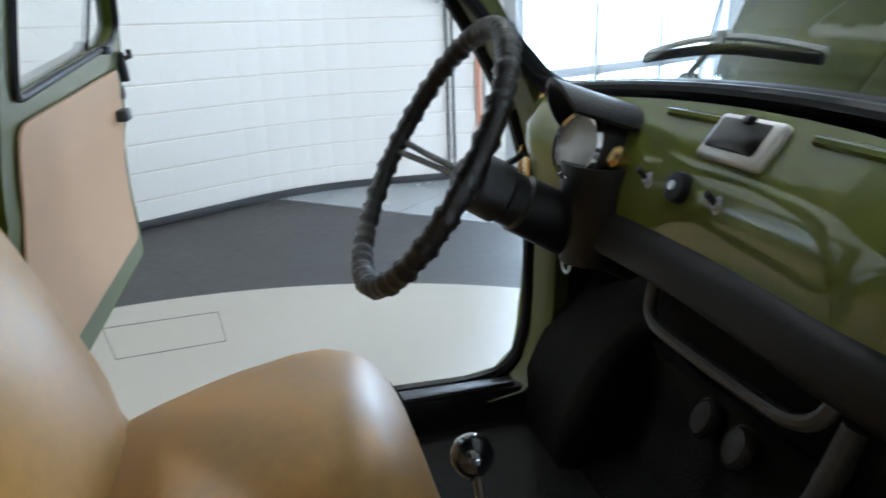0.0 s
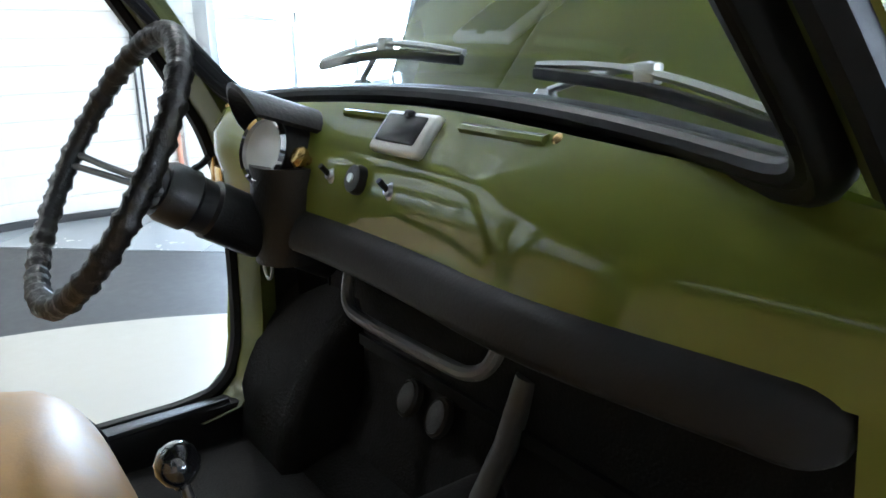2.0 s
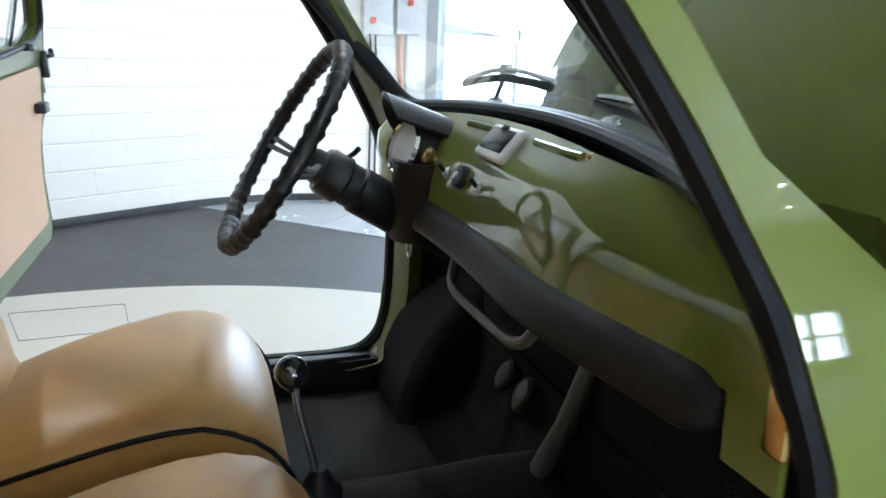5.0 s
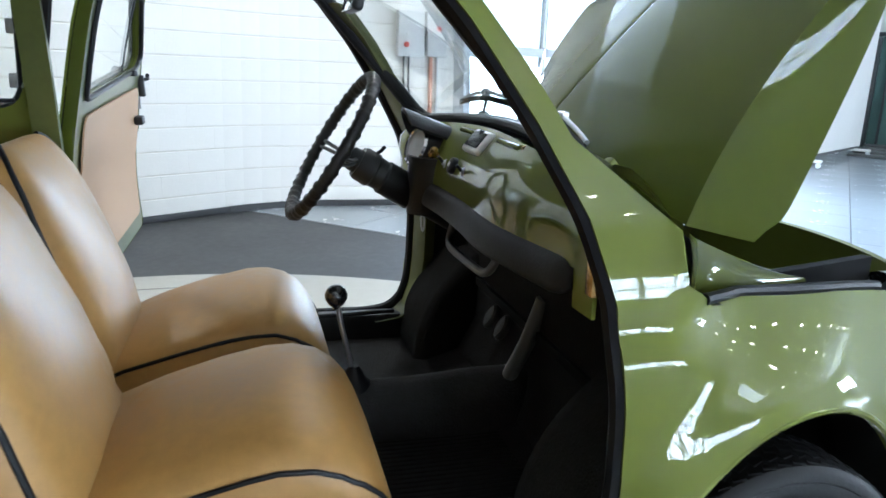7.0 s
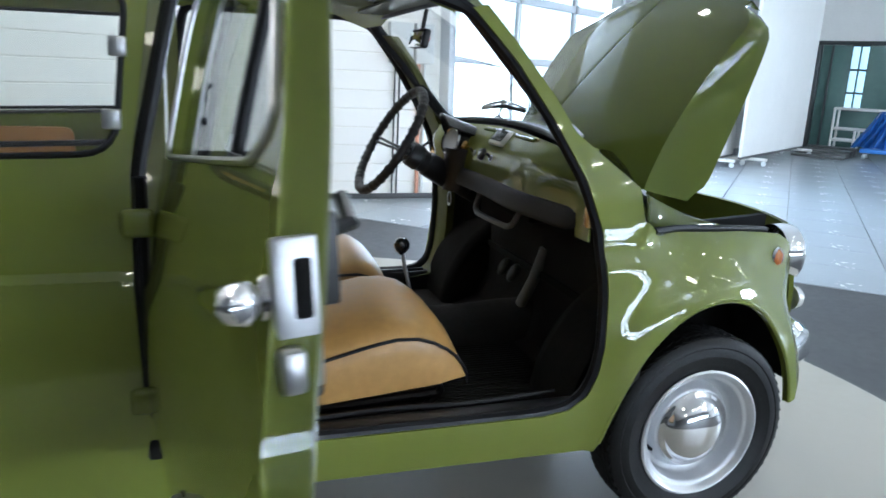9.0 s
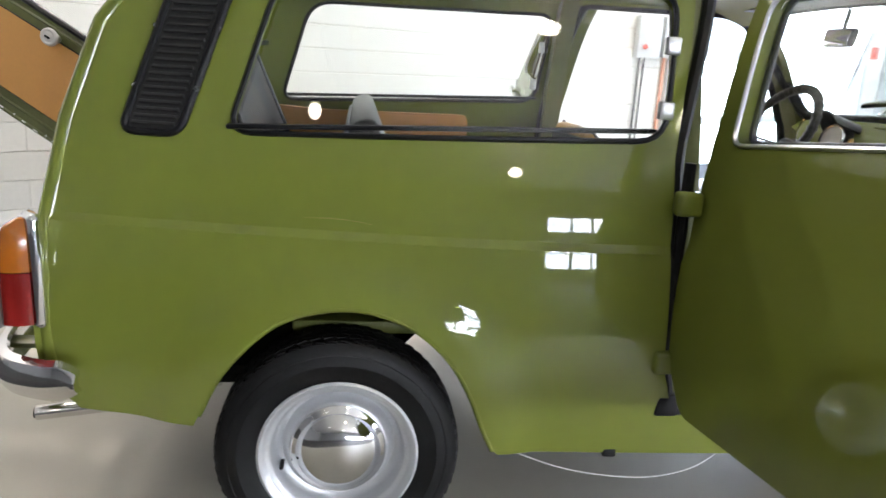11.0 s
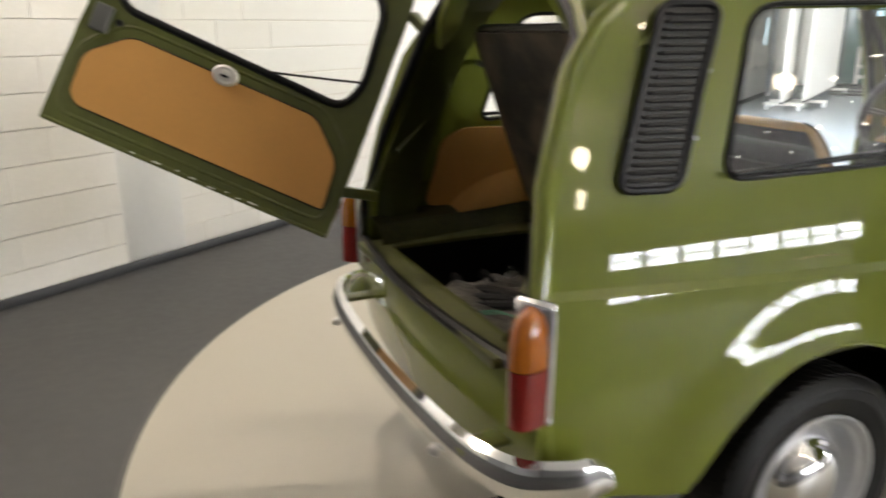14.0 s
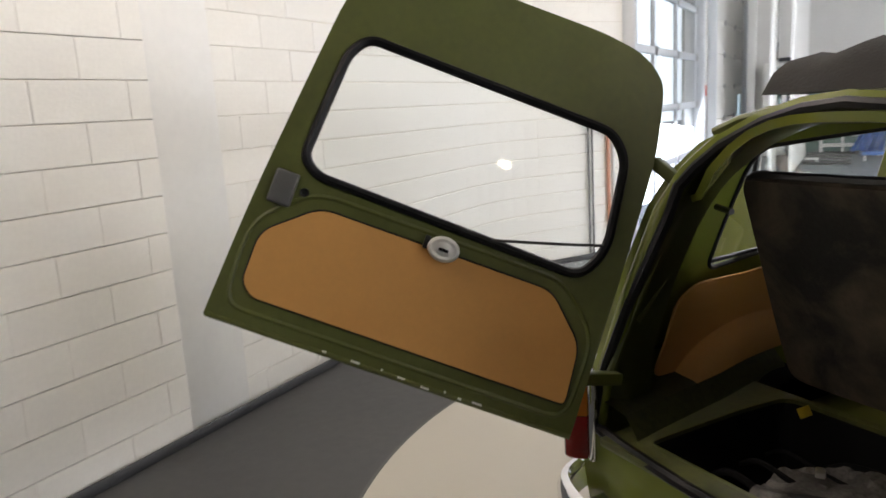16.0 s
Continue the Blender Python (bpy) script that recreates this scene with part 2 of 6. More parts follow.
def loft(rings, closed=True, caps=True, bm=None):
    bm = bm or bmesh.new()
    vs = [[bm.verts.new(p) for p in r] for r in rings]
    n = len(vs[0])
    for a, b in zip(vs, vs[1:]):
        for k in range(n if closed else n - 1):
            bm.faces.new((a[k], a[(k + 1) % n], b[(k + 1) % n], b[k]))
    if caps and closed:
        bm.faces.new(vs[0][::-1])
        bm.faces.new(vs[-1])
    return bm


def spline(points, n=8, closed=False):
    """Catmull-Rom through the points."""
    P = [Vector(p) for p in points]
    out, c = [], len(P)
    for i in range(c if closed else c - 1):
        if closed:
            p0, p1, p2, p3 = P[i - 1], P[i], P[(i + 1) % c], P[(i + 2) % c]
        else:
            p0, p1, p2, p3 = P[max(i - 1, 0)], P[i], P[i + 1], P[min(i + 2, c - 1)]
        for k in range(n):
            t = k / n
            out.append(0.5 * ((2 * p1) + (p2 - p0) * t + (2 * p0 - 5 * p1 + 4 * p2 - p3) * t * t + (3 * p1 - p0 - 3 * p2 + p3) * t ** 3))
    if not closed:
        out.append(P[-1])
    return out


def tube(points, radius, seg=10, closed=False, flat=1.0, up=(0, 0, 1), bm=None, radii=None):
    """A round or flattened bar along the points."""
    P = [Vector(p) for p in points]
    n = len(P)
    rings = []
    prev = None
    for i, p in enumerate(P):
        d = (P[(i + 1) % n] - P[i - 1]) if closed else (P[min(i + 1, n - 1)] - P[max(i - 1, 0)])
        d.normalize()
        if prev is None:
            a = d.cross(Vector(up))
            if a.length < 1e-3:
                a = d.cross(Vector((1, 0, 0)))
        else:
            a = prev - d * prev.dot(d)
        a.normalize()
        prev = a
        b = d.cross(a)
        r = radii[i] if radii else radius
        rings.append([p + a * (r * flat * math.cos(2 * math.pi * k / seg)) + b * (r * math.sin(2 * math.pi * k / seg)) for k in range(seg)])
    if closed:
        rings.append(rings[0])
    return loft(rings, True, not closed, bm)


def dense(poly, step, closed=True):
    out = []
    n = len(poly)
    for i in range(n if closed else n - 1):
        a, b = Vector(poly[i]), Vector(poly[(i + 1) % n])
        k = max(1, int((b - a).length / step))
        out += [a.lerp(b, j / k) for j in range(k)]
    return out


def fillet(poly, r, seg=5):
    """Rounds the corners of a 2D polygon; r is one radius or one per corner."""
    out, n = [], len(poly)
    for i in range(n):
        p, a, b = Vector(poly[i]), Vector(poly[i - 1]), Vector(poly[(i + 1) % n])
        ri = r[i] if isinstance(r, (list, tuple)) else r
        da, db = (a - p), (b - p)
        ri2 = min(ri, da.length * 0.45, db.length * 0.45)
        if ri2 < 1e-4:
            out.append(p)
            continue
        s, e = p + da.normalized() * ri2, p + db.normalized() * ri2
        for k in range(seg + 1):
            t = k / seg
            out.append(s * (1 - t) ** 2 + p * (2 * t * (1 - t)) + e * t * t)
    return out


def inside(q, poly):
    x, y, c = q[0], q[1], False
    n = len(poly)
    for i in range(n):
        x1, y1, x2, y2 = poly[i - 1][0], poly[i - 1][1], poly[i][0], poly[i][1]
        if (y1 > y) != (y2 > y) and x < (x2 - x1) * (y - y1) / (y2 - y1) + x1:
            c = not c
    return c


def near_edge(q, poly, d):
    n = len(poly)
    for i in range(n):
        ax, ay, bx, by = poly[i - 1][0], poly[i - 1][1], poly[i][0], poly[i][1]
        dx, dy = bx - ax, by - ay
        l2 = dx * dx + dy * dy or 1e-12
        t = max(0, min(1, ((q[0] - ax) * dx + (q[1] - ay) * dy) / l2))
        if (q[0] - ax - t * dx) ** 2 + (q[1] - ay - t * dy) ** 2 < d * d:
            return True
    return False


def sheet(outline, holes, place, step=0.04, thick=0.0, edge=None, rows=()):
    """A curved panel: a 2D outline with holes, filled with an even net and laid into space by place(u, v).
    rows: levels of v that get points of their own, for creases. thick: metres that it is thick, towards the side away from its normal."""
    from_2d = []
    loops = [dense([Vector(p).to_2d() for p in outline], edge or step)] + [dense([Vector(p).to_2d() for p in h], edge or step) for h in holes]
    cons = []
    for lp in loops:
        b = len(from_2d)
        from_2d += lp
        cons += [(b + i, b + (i + 1) % len(lp)) for i in range(len(lp))]
    us, vs = [p.x for p in loops[0]], [p.y for p in loops[0]]
    u0, u1, v0, v1 = min(us), max(us), min(vs), max(vs)
    row, v = 0, v0 + step * 0.5
    while v < v1:
        u = u0 + step * (0.5 if row % 2 else 0.0)
        while u < u1:
            q = (u, v)
            if inside(q, loops[0]) and not any(inside(q, h) for h in loops[1:]) and not any(near_edge(q, lp, step * 0.45) for lp in loops):
                from_2d.append(Vector(q))
            u += step
        v += step * 0.87
        row += 1
    for v in rows:
        for k in range(int((u1 - u0) / step) + 1):
            q = (u0 + step * k, v)
            if inside(q, loops[0]) and not any(inside(q, h) for h in loops[1:]) and not any(near_edge(q, lp, step * 0.25) for lp in loops):
                from_2d.append(Vector(q))
    from_2d = [Vector((p[0], p[1])) for p in from_2d]
    verts, _, faces, *_ = geometry.delaunay_2d_cdt(from_2d, cons, [], 1, 1e-6)
    bm = bmesh.new()
    bv = [bm.verts.new(place(p.x, p.y)) for p in verts]
    for f in faces:
        mid = sum((verts[i] for i in f), Vector((0, 0))) / len(f)
        if not inside(mid, loops[0]) or any(inside(mid, h) for h in loops[1:]):
            continue
        try:
            bm.faces.new([bv[i] for i in f])
        except ValueError:
            pass
    for v in [v for v in bm.verts if not v.link_faces]:
        bm.verts.remove(v)
    bm.normal_update()
    if thick:
        bmesh.ops.solidify(bm, geom=bm.faces[:] + bm.edges[:] + bm.verts[:], thickness=thick)
    return bm


def turned(bm, m):
    bmesh.ops.transform(bm, matrix=m, verts=bm.verts)
    return bm


def smoothstep(a, b, x):
    t = max(0.0, min(1.0, (x - a) / (b - a)))
    return t * t * (3 - 2 * t)

# ---------------------------------------------------------------- the hall
WA = radians(33.55)                        # heading of the long block wall
WD = Vector((math.cos(WA), math.sin(WA), 0))
WN = Vector((math.sin(WA), -math.cos(WA), 0))  # towards the car
CORNER = Vector((1.404, 4.214, 0))
H = 3.7


def wall_slab(name, a, b, label, material=PLASTER, height=H, thick=0.2, z0=0.0, out=1):
    """A plain wall from a to b; its thickness lies on the far side."""
    a, b = Vector((*a, 0)), Vector((*b, 0))
    d = (b - a).normalized()
    n = Vector((-d.y, d.x, 0)) * out
    mid = (a + b) / 2 + n * thick / 2
    m = Matrix.Translation((mid.x, mid.y, z0 + height / 2)) @ Matrix.Rotation(math.atan2(d.y, d.x), 4, "Z")
    ob = finish(box((b - a).length, thick, height, m), name, material, smooth=False)
    return tagged(ob, label, "wall", kind="structure")


ALONG0 = -7.2                              # start of the long wall, metres before the corner
A0 = CORNER + WD * ALONG0
wall_long = wall_slab("wall_north", A0.xy, CORNER.xy, "white-painted concrete block wall with fine joints", MORTAR)
wall_b = wall_slab("wall_garage", CORNER.xy, (2.80, 4.214), "white-painted block wall beside the glazed door", MORTAR)
# the bend between the two block walls is rounded
RB = 1.5
TL = RB * math.tan(WA / 2)                 # straight wall taken up by the bend on either side of the corner
BC = CORNER - WD * TL + WN * RB            # centre of the bend


def bend(a, inward, z):
    """A point of the rounded bend: a from 0 to 1 along it, inward from the wall's face into the room."""
    h = WA * (1 - a)
    return Vector((BC.x - (RB - inward) * math.sin(h), BC.y + (RB - inward) * math.cos(h), z))


bm = loft([[bend(k / 12, 0, 0), bend(k / 12, 0, H), bend(k / 12, -0.12, H), bend(k / 12, -0.12, 0)] for k in range(13)])
bmesh.ops.recalc_face_normals(bm, faces=bm.faces)
wall_bend = tagged(finish(bm, "wall_bend", MORTAR), "white-painted block wall rounding the bend", "wall", kind="structure")
G0 = Vector((2.84, 4.235))                  # left foot of the glazed door; it runs on along the heading of the long wall
GL = 3.42
D0, D1 = G0 + WD.xy * GL, Vector((11.65, 10.13))
wall_slab("wall_over_door", G0, D0, "white wall over the glazed door", PLASTER, height=0.95, z0=2.75)
wall_slab("wall_east", D0, D1, "white plastered wall of the far hall")
FAR1 = Vector((15.8, 3.83))
wall_slab("wall_far", D1, FAR1, "white plastered far wall of the hall")
# unseen south and west walls close the hall, grey to hold down bounced light
wall_slab("wall_south_a", (2.2, -12.0), (-7.0, -12.0), "unseen grey wall behind the walk, added to close the hall", GREYWALL)
wall_slab("wall_south_b", (15.8, -12.0), (13.64, -12.0), "unseen grey wall added beside the long window", GREYWALL)
wall_slab("wall_south_c", (13.64, -12.0), (2.2, -12.0), "unseen grey wall added over the long window", GREYWALL, height=1.8, z0=1.9)
wall_slab("wall_south_d", (13.64, -12.0), (2.2, -12.0), "unseen grey wall added under the long window", GREYWALL, height=0.6)
wall_slab("wall_side", FAR1, (15.8, -12.0), "white plastered side wall")
wall_slab("wall_west", (-7.0, -12.0), (-7.0, -1.2), "unseen grey back wall, added to close the hall", GREYWALL)
wall_slab("wall_west_b", (-7.0, -1.2), A0.xy, "unseen grey back wall return, added to close the hall", GREYWALL)
tagged(finish(box(24, 24, 0.15, Matrix.Translation((4.4, -0.7, H + 0.075))), "ceiling", CEIL, smooth=False), "off-white hall ceiling", "ceiling", kind="structure")
tagged(finish(box(400, 400, 0.1, Matrix.Translation((0, 0, -0.22))), "ground", YARD, smooth=False), "grey paving outside the hall", "ground", kind="structure")

# glazed front behind the walk: posts and panes
band = tagged(new("window_front"), "glazed shop front with white frames, daylight outside", "window", kind="structure")
for i in range(14):
    x = 2.24 + i * 0.87
    part("window_post", box(0.10, 0.12, 1.29, Matrix.Translation((x, -12.1, 1.25)), 0.008), ALU, band)
    if i < 13:
        part("window_rail", box(0.77, 0.10, 0.09, Matrix.Translation((x + 0.435, -12.1, 1.25)), 0.008), ALU, band)
        pane = part("pane", box(0.77, 0.01, 1.28, Matrix.Translation((x + 0.435, -12.1, 1.25))), GLASS, band, smooth=False)
        pane.visible_shadow = False

# floors: dark floor round the turntable, pale tiles beyond a slanting edge
floor = tagged(finish(box(26, 25, 0.06, Matrix.Translation((4.4, -1.2, -0.045))), "floor", GROUT, smooth=False), "concrete base of the hall floor", "floor", kind="structure")
EDGE_A, EDGE_B = Vector((1.40, 3.80)), Vector((4.42, 0.95))
ED = (EDGE_B - EDGE_A).normalized()
EN = Vector((ED.y, -ED.x))                 # towards the car
if EN.x > 0:
    EN = -EN
far_edge = EDGE_B + ED * 17.5
bm = bmesh.new()
ring = [EDGE_A - ED * 1.0, far_edge, (-7.2, -12.2), (-7.2, 0.5), (A0.x, A0.y)]
f = bm.faces.new([bm.verts.new((p[0], p[1], -0.012)) for p in ring])
ex = bmesh.ops.extrude_face_region(bm, geom=[f])
bmesh.ops.translate(bm, verts=[v for v in ex["geom"] if isinstance(v, bmesh.types.BMVert)], vec=(0, 0, 0.008))
tagged(finish(bm, "floor_dark", CARPET, smooth=False), "dark grey smooth floor covering round the turntable", "floor", kind="structure")

# turntable: a cream disc with a dark joint, and a flush hatch in it
DC, DR = Vector((0.892, 0.068)), 2.264
disc = tagged(finish(lathe([(0, -0.012), (DR, -0.012), (DR, -0.001), (DR - 0.004, 0.0), (0, 0.0)], Matrix.Translation((*DC, 0)), 160), "turntable", DISC, angle=20), "cream round turntable floor under the car", "turntable", kind="structure")
tagged(finish(lathe([(DR + 0.001, -0.011), (DR + 0.001, -0.002), (DR + 0.016, -0.002), (DR + 0.016, -0.011)], Matrix.Translation((*DC, 0)), 160), "turntable_rim", DISC_JOINT), "dark joint round the turntable", "trim", kind="structure")
hatch = [(0.49, 2.08), (0.90, 2.115), (0.94, 1.82), (0.585, 1.78)]
for a, b in zip(hatch, hatch[1:] + hatch[:1]):
    a, b = Vector((*a, 0)), Vector((*b, 0))
    m = Matrix.Translation((a + b) / 2 + Vector((0, 0, 0.0005))) @ Matrix.Rotation(math.atan2(b.y - a.y, b.x - a.x), 4, "Z")
    part("hatch_joint", box((b - a).length, 0.0022, 0.002, m), DISC_JOINT, disc, smooth=False)

# baseboards
for a, b in ((A0, CORNER - WD * TL), (CORNER + Vector((TL, 0, 0)), Vector((2.80, 4.214, 0)))):
    d = (b - a).normalized()
    n = Vector((d.y, -d.x, 0))
    mid = (a + b) / 2 + n * 0.048
    m = Matrix.Translation((mid.x, mid.y, 0.021)) @ Matrix.Rotation(math.atan2(d.y, d.x), 4, "Z")
    tagged(finish(box((b - a).length, 0.012, 0.046, m, 0.003), "baseboard", BASEB), "dark grey rubber baseboard", "baseboard", kind="structure")

bm = loft([[bend(k / 12, o, z) for o, z in ((0.042, -0.002), (0.054, -0.002), (0.054, 0.041), (0.051, 0.044), (0.042, 0.044))] for k in range(13)])
bmesh.ops.recalc_face_normals(bm, faces=bm.faces)
tagged(finish(bm, "baseboard", BASEB), "dark grey rubber baseboard", "baseboard", kind="structure")

# glazed sectional door
gdoor = tagged(new("door_glazed"), "closed glazed sectional door in white aluminium, bright outside", "door", kind="structure")
GM = Matrix.Translation((G0.x, G0.y, 0)) @ Matrix.Rotation(WA, 4, "Z") @ Matrix.Translation((0, 0.03, 0))
gx = [0.03, 1.11, 2.21, GL - 0.03]
gz = [0.05, 0.64, 1.23, 1.81, 2.39, 2.72]
for x in gx:
    part("stile", box(0.055, 0.05, 2.75, GM @ Matrix.Translation((x, 0, 1.375)), 0.006), ALU, gdoor)
for z in gz:
    part("rail", box(GL, 0.056, 0.075, GM @ Matrix.Translation((GL / 2, -0.002, z)), 0.006), ALU, gdoor)
    for x in gx:
        part("hinge", box(0.05, 0.02, 0.09, GM @ Matrix.Translation((x, -0.04, z)), 0.005), STEEL, gdoor)
for i in range(3):
    for z0, z1 in zip(gz, gz[1:]):
        p = part("pane", box(gx[i + 1] - gx[i] - 0.055, 0.01, z1 - z0 - 0.075, GM @ Matrix.Translation(((gx[i] + gx[i + 1]) / 2, 0, (z0 + z1) / 2))), GLASS, gdoor, smooth=False)
        p.visible_shadow = False
for x in (-0.03, GL + 0.02):
    tagged(finish(box(0.09, 0.11, 2.9, GM @ Matrix.Translation((x, -0.07, 1.45)), 0.008), "door_rail_post", ALU), "white upright guide rail of the glazed door", "post", kind="structure")

# a second sectional door further on, closed, in white panels
sdoor = tagged(new("door_sectional"), "closed white sectional door with a small window", "door", kind="structure")
for k in range(6):
    part("panel", box(3.30, 0.04, 0.455, GM @ Matrix.Translation((5.95, -0.06, 0.30 + 0.46 * k)), 0.008), PLASTER, sdoor)
    for x in (4.36, 5.40, 6.5, 7.54):
        part("hinge", box(0.05, 0.02, 0.08, GM @ Matrix.Translation((x, -0.088, 0.53 + 0.46 * k)), 0.005), STEEL, sdoor)
part("bottom_seal", box(3.30, 0.05, 0.07, GM @ Matrix.Translation((5.95, -0.06, 0.035)), 0.008), RUBBER, sdoor, "black rubber bottom seal")
part("window", box(0.16, 0.02, 0.42, GM @ Matrix.Translation((7.10, -0.080, 1.10)), 0.006), OFFICE_DAY, sdoor, "narrow daylit window in the door")
part("vent", box(0.10, 0.02, 0.17, GM @ Matrix.Translation((4.62, -0.088, 0.42)), 0.006), GREY_TUBE, sdoor, "small dark grey vent")
for x in (4.24, 7.66):
    tagged(finish(box(0.09, 0.11, 2.9, GM @ Matrix.Translation((x, -0.09, 1.45)), 0.008), "door_rail_post", ALU), "white upright guide rail of the sectional door", "post", kind="structure")
cbt = thing("call_button", "small red door button box on the white wall", "button", tuple(GM @ Vector((3.82, -0.06, 1.40))))
part("housing", box(0.10, 0.05, 0.14, GM @ Matrix.Translation((3.82, -0.055, 1.40)), 0.008), REDBTN, cbt)

# control box with conduits on the wall
cb = thing("control_box", "pale grey door control box with red emergency buttons on the wall", "control box", (2.50, 4.13, 1.32))
part("housing", box(0.20, 0.10, 0.34, Matrix.Translation((2.40, 4.15, 1.32)), 0.008), BOXGREY, cb)
part("side_housing", box(0.16, 0.09, 0.33, Matrix.Translation((2.61, 4.155, 1.33)), 0.008), BOXGREY, cb)
for x, z in ((2.36, 1.24), (2.62, 1.37)):
    part("button", lathe([(0, 0.03), (0.018, 0.028), (0.022, 0.015), (0.015, 0.012), (0.015, 0)], Matrix.Translation((x, 4.102, z)) @ Matrix.Rotation(radians(90), 4, "X"), 16), REDBTN, cb, "red mushroom button")
part("lamp_lens", lathe([(0, 0.012), (0.010, 0.008), (0.012, 0)], Matrix.Translation((2.37, 4.102, 1.32)) @ Matrix.Rotation(radians(90), 4, "X"), 12), WHITE_PLASTIC, cb)
for i, (x, r, mt, lab) in enumerate(((2.36, 0.008, GREY_TUBE, "thin grey cable conduit down the wall"), (2.40, 0.008, GREY_TUBE, "thin grey cable conduit down the wall"), (2.575, 0.016, CONDUIT_O, "faded orange cable conduit down the wall"), (2.625, 0.014, CONDUIT, "white cable conduit down the wall"))):
    tagged(finish(tube([(x, 4.185, 1.16), (x, 4.185, 0.6), (x + 0.01 * (i == 2), 4.185, 0.03)], r), "conduit", mt), lab, "conduit", "conduits")

# far hall: rolling partition, dark door, shelf trolley with blue sheet
def rolling_partition(a, b, foot_at, label):
    """A tall panel from a to b on crosswise castor feet; returns the thing and its frame (x along the panel)."""
    a, b = Vector(a), Vector(b)
    mid, d = (a + b) / 2, b - a
    rp = thing("rolling_partition", label, "partition", (mid.x, mid.y, 0), "partitions")
    M = Matrix.Translation((mid.x, mid.y, 0)) @ Matrix.Rotation(math.atan2(d.y, d.x), 4, "Z")
    part("panel", box(d.length, 0.05, 2.9, M @ Matrix.Translation((0, 0, 1.58)), 0.01), PLASTER, rp)
    part("bottom_rail", box(d.length - 0.02, 0.06, 0.035, M @ Matrix.Translation((0, 0, 0.118)), 0.006), GREY_TUBE, rp)
    for sx in foot_at:
        part("foot", box(0.06, 0.52, 0.04, M @ Matrix.Translation((sx, 0, 0.092)), 0.008), WHITE_PLASTIC, rp)
        for sy in (-0.22, 0.22):
            part("castor", lathe([(0, -0.018), (0.032, -0.018), (0.037, 0), (0.032, 0.018), (0, 0.018)], M @ Matrix.Translation((sx, sy, 0.037)) @ Matrix.Rotation(radians(90), 4, "Y"), 14), ALU, rp)
    return rp, M


rolling_partition((7.90, 6.42), (10.71, 8.25), (-1.27, 1.34), "plain white display partition panel on castor feet")
rp, M = rolling_partition((7.40, 6.37), (8.12, 6.86), (-0.25, 0.25), "white display partition with yellow and black marks, on castor feet")
for dx, dz, wd, ht, mt in ((0.10, 1.84, 0.06, 0.12, AMBER), (0.18, 1.93, 0.05, 0.22, TRIM_BLACK), (0.235, 1.90, 0.02, 0.24, TRIM_BLACK)):
    part("logo_mark", box(wd, 0.006, ht, M @ Matrix.Translation((dx, -0.028, dz)), 0.002), mt, rp, "plain coloured mark on the panel")

# glazed office front in the far wall, its white leaf standing ajar
fd = (FAR1 - D1).normalized()
fa = math.atan2(fd.y, fd.x)
FW = Matrix.Translation((D1.x, D1.y, 0)) @ Matrix.Rotation(fa, 4, "Z")      # x along the far wall, y into it
ds = (Vector((11.95, 9.55)) - D1).dot(fd)
dd = tagged(new("door_dark"), "dark framed glass office front standing in the far wall", "door", kind="structure")
part("lintel", box(2.75, 0.10, 0.07, FW @ Matrix.Translation((ds + 1.15, -0.06, 1.96)), 0.006), DARKFRAME, dd)
part("door_post", box(0.15, 0.12, 1.92, FW @ Matrix.Translation((ds + 0.05, -0.07, 0.96)), 0.008), DARKFRAME, dd)
part("mullion", box(0.035, 0.05, 1.86, FW @ Matrix.Translation((ds + 0.30, -0.05, 0.99)), 0.004), DARKFRAME, dd)
part("door_post", box(0.10, 0.10, 1.92, FW @ Matrix.Translation((ds + 2.42, -0.07, 0.96)), 0.008), DARKFRAME, dd)
part("bottom_rail", box(2.25, 0.06, 0.06, FW @ Matrix.Translation((ds + 1.25, -0.05, 0.03)), 0.006), DARKFRAME, dd)
part("pane", box(2.24, 0.02, 1.86, FW @ Matrix.Translation((ds + 1.25, -0.025, 0.99))), GREENGLASS, dd, smooth=False)
for k, (z, ht) in enumerate(((1.70, 0.40), (1.27, 0.38), (0.90, 0.28))):
    for j in range(2):
        part("lit_pane", box(0.115, 0.012, ht, FW @ Matrix.Translation((ds + 0.70 + 0.15 * j, -0.042, z)), 0.002), OFFICE_DAY, dd, "daylit window pane behind the office glass")
for z in (1.915, 1.485, 1.06, 0.745):
    part("lattice_bar", box(0.30, 0.02, 0.03, FW @ Matrix.Translation((ds + 0.775, -0.05, z)), 0.003), DARKFRAME, dd)
lf = thing("office_door_leaf", "white door leaf with a narrow dark glass strip, ajar", "door", (D1.x + fd.x * (ds - 0.2), D1.y + fd.y * (ds - 0.2), 0))
LM = FW @ Matrix.Translation((ds - 0.02, -0.10, 0)) @ Matrix.Rotation(radians(18), 4, "Z")
part("leaf", box(0.46, 0.04, 1.88, LM @ Matrix.Translation((-0.25, 0, 0.95)), 0.006), PLASTER, lf)
part("glass_strip", box(0.17, 0.03, 1.50, LM @ Matrix.Translation((-0.20, -0.012, 1.06)), 0.003), GREENGLASS, lf)
part("handle", box(0.11, 0.03, 0.02, LM @ Matrix.Translation((-0.07, -0.045, 0.95)), 0.006), ALU, lf)

# grey entrance mat with a raised edge before the office front
mt_ = thing("entrance_step", "low grey ribbed step before the office front", "step", (11.0, 8.0, 0))
SM = Matrix.Translation((11.0, 8.0, 0)) @ Matrix.Rotation(fa, 4, "Z")
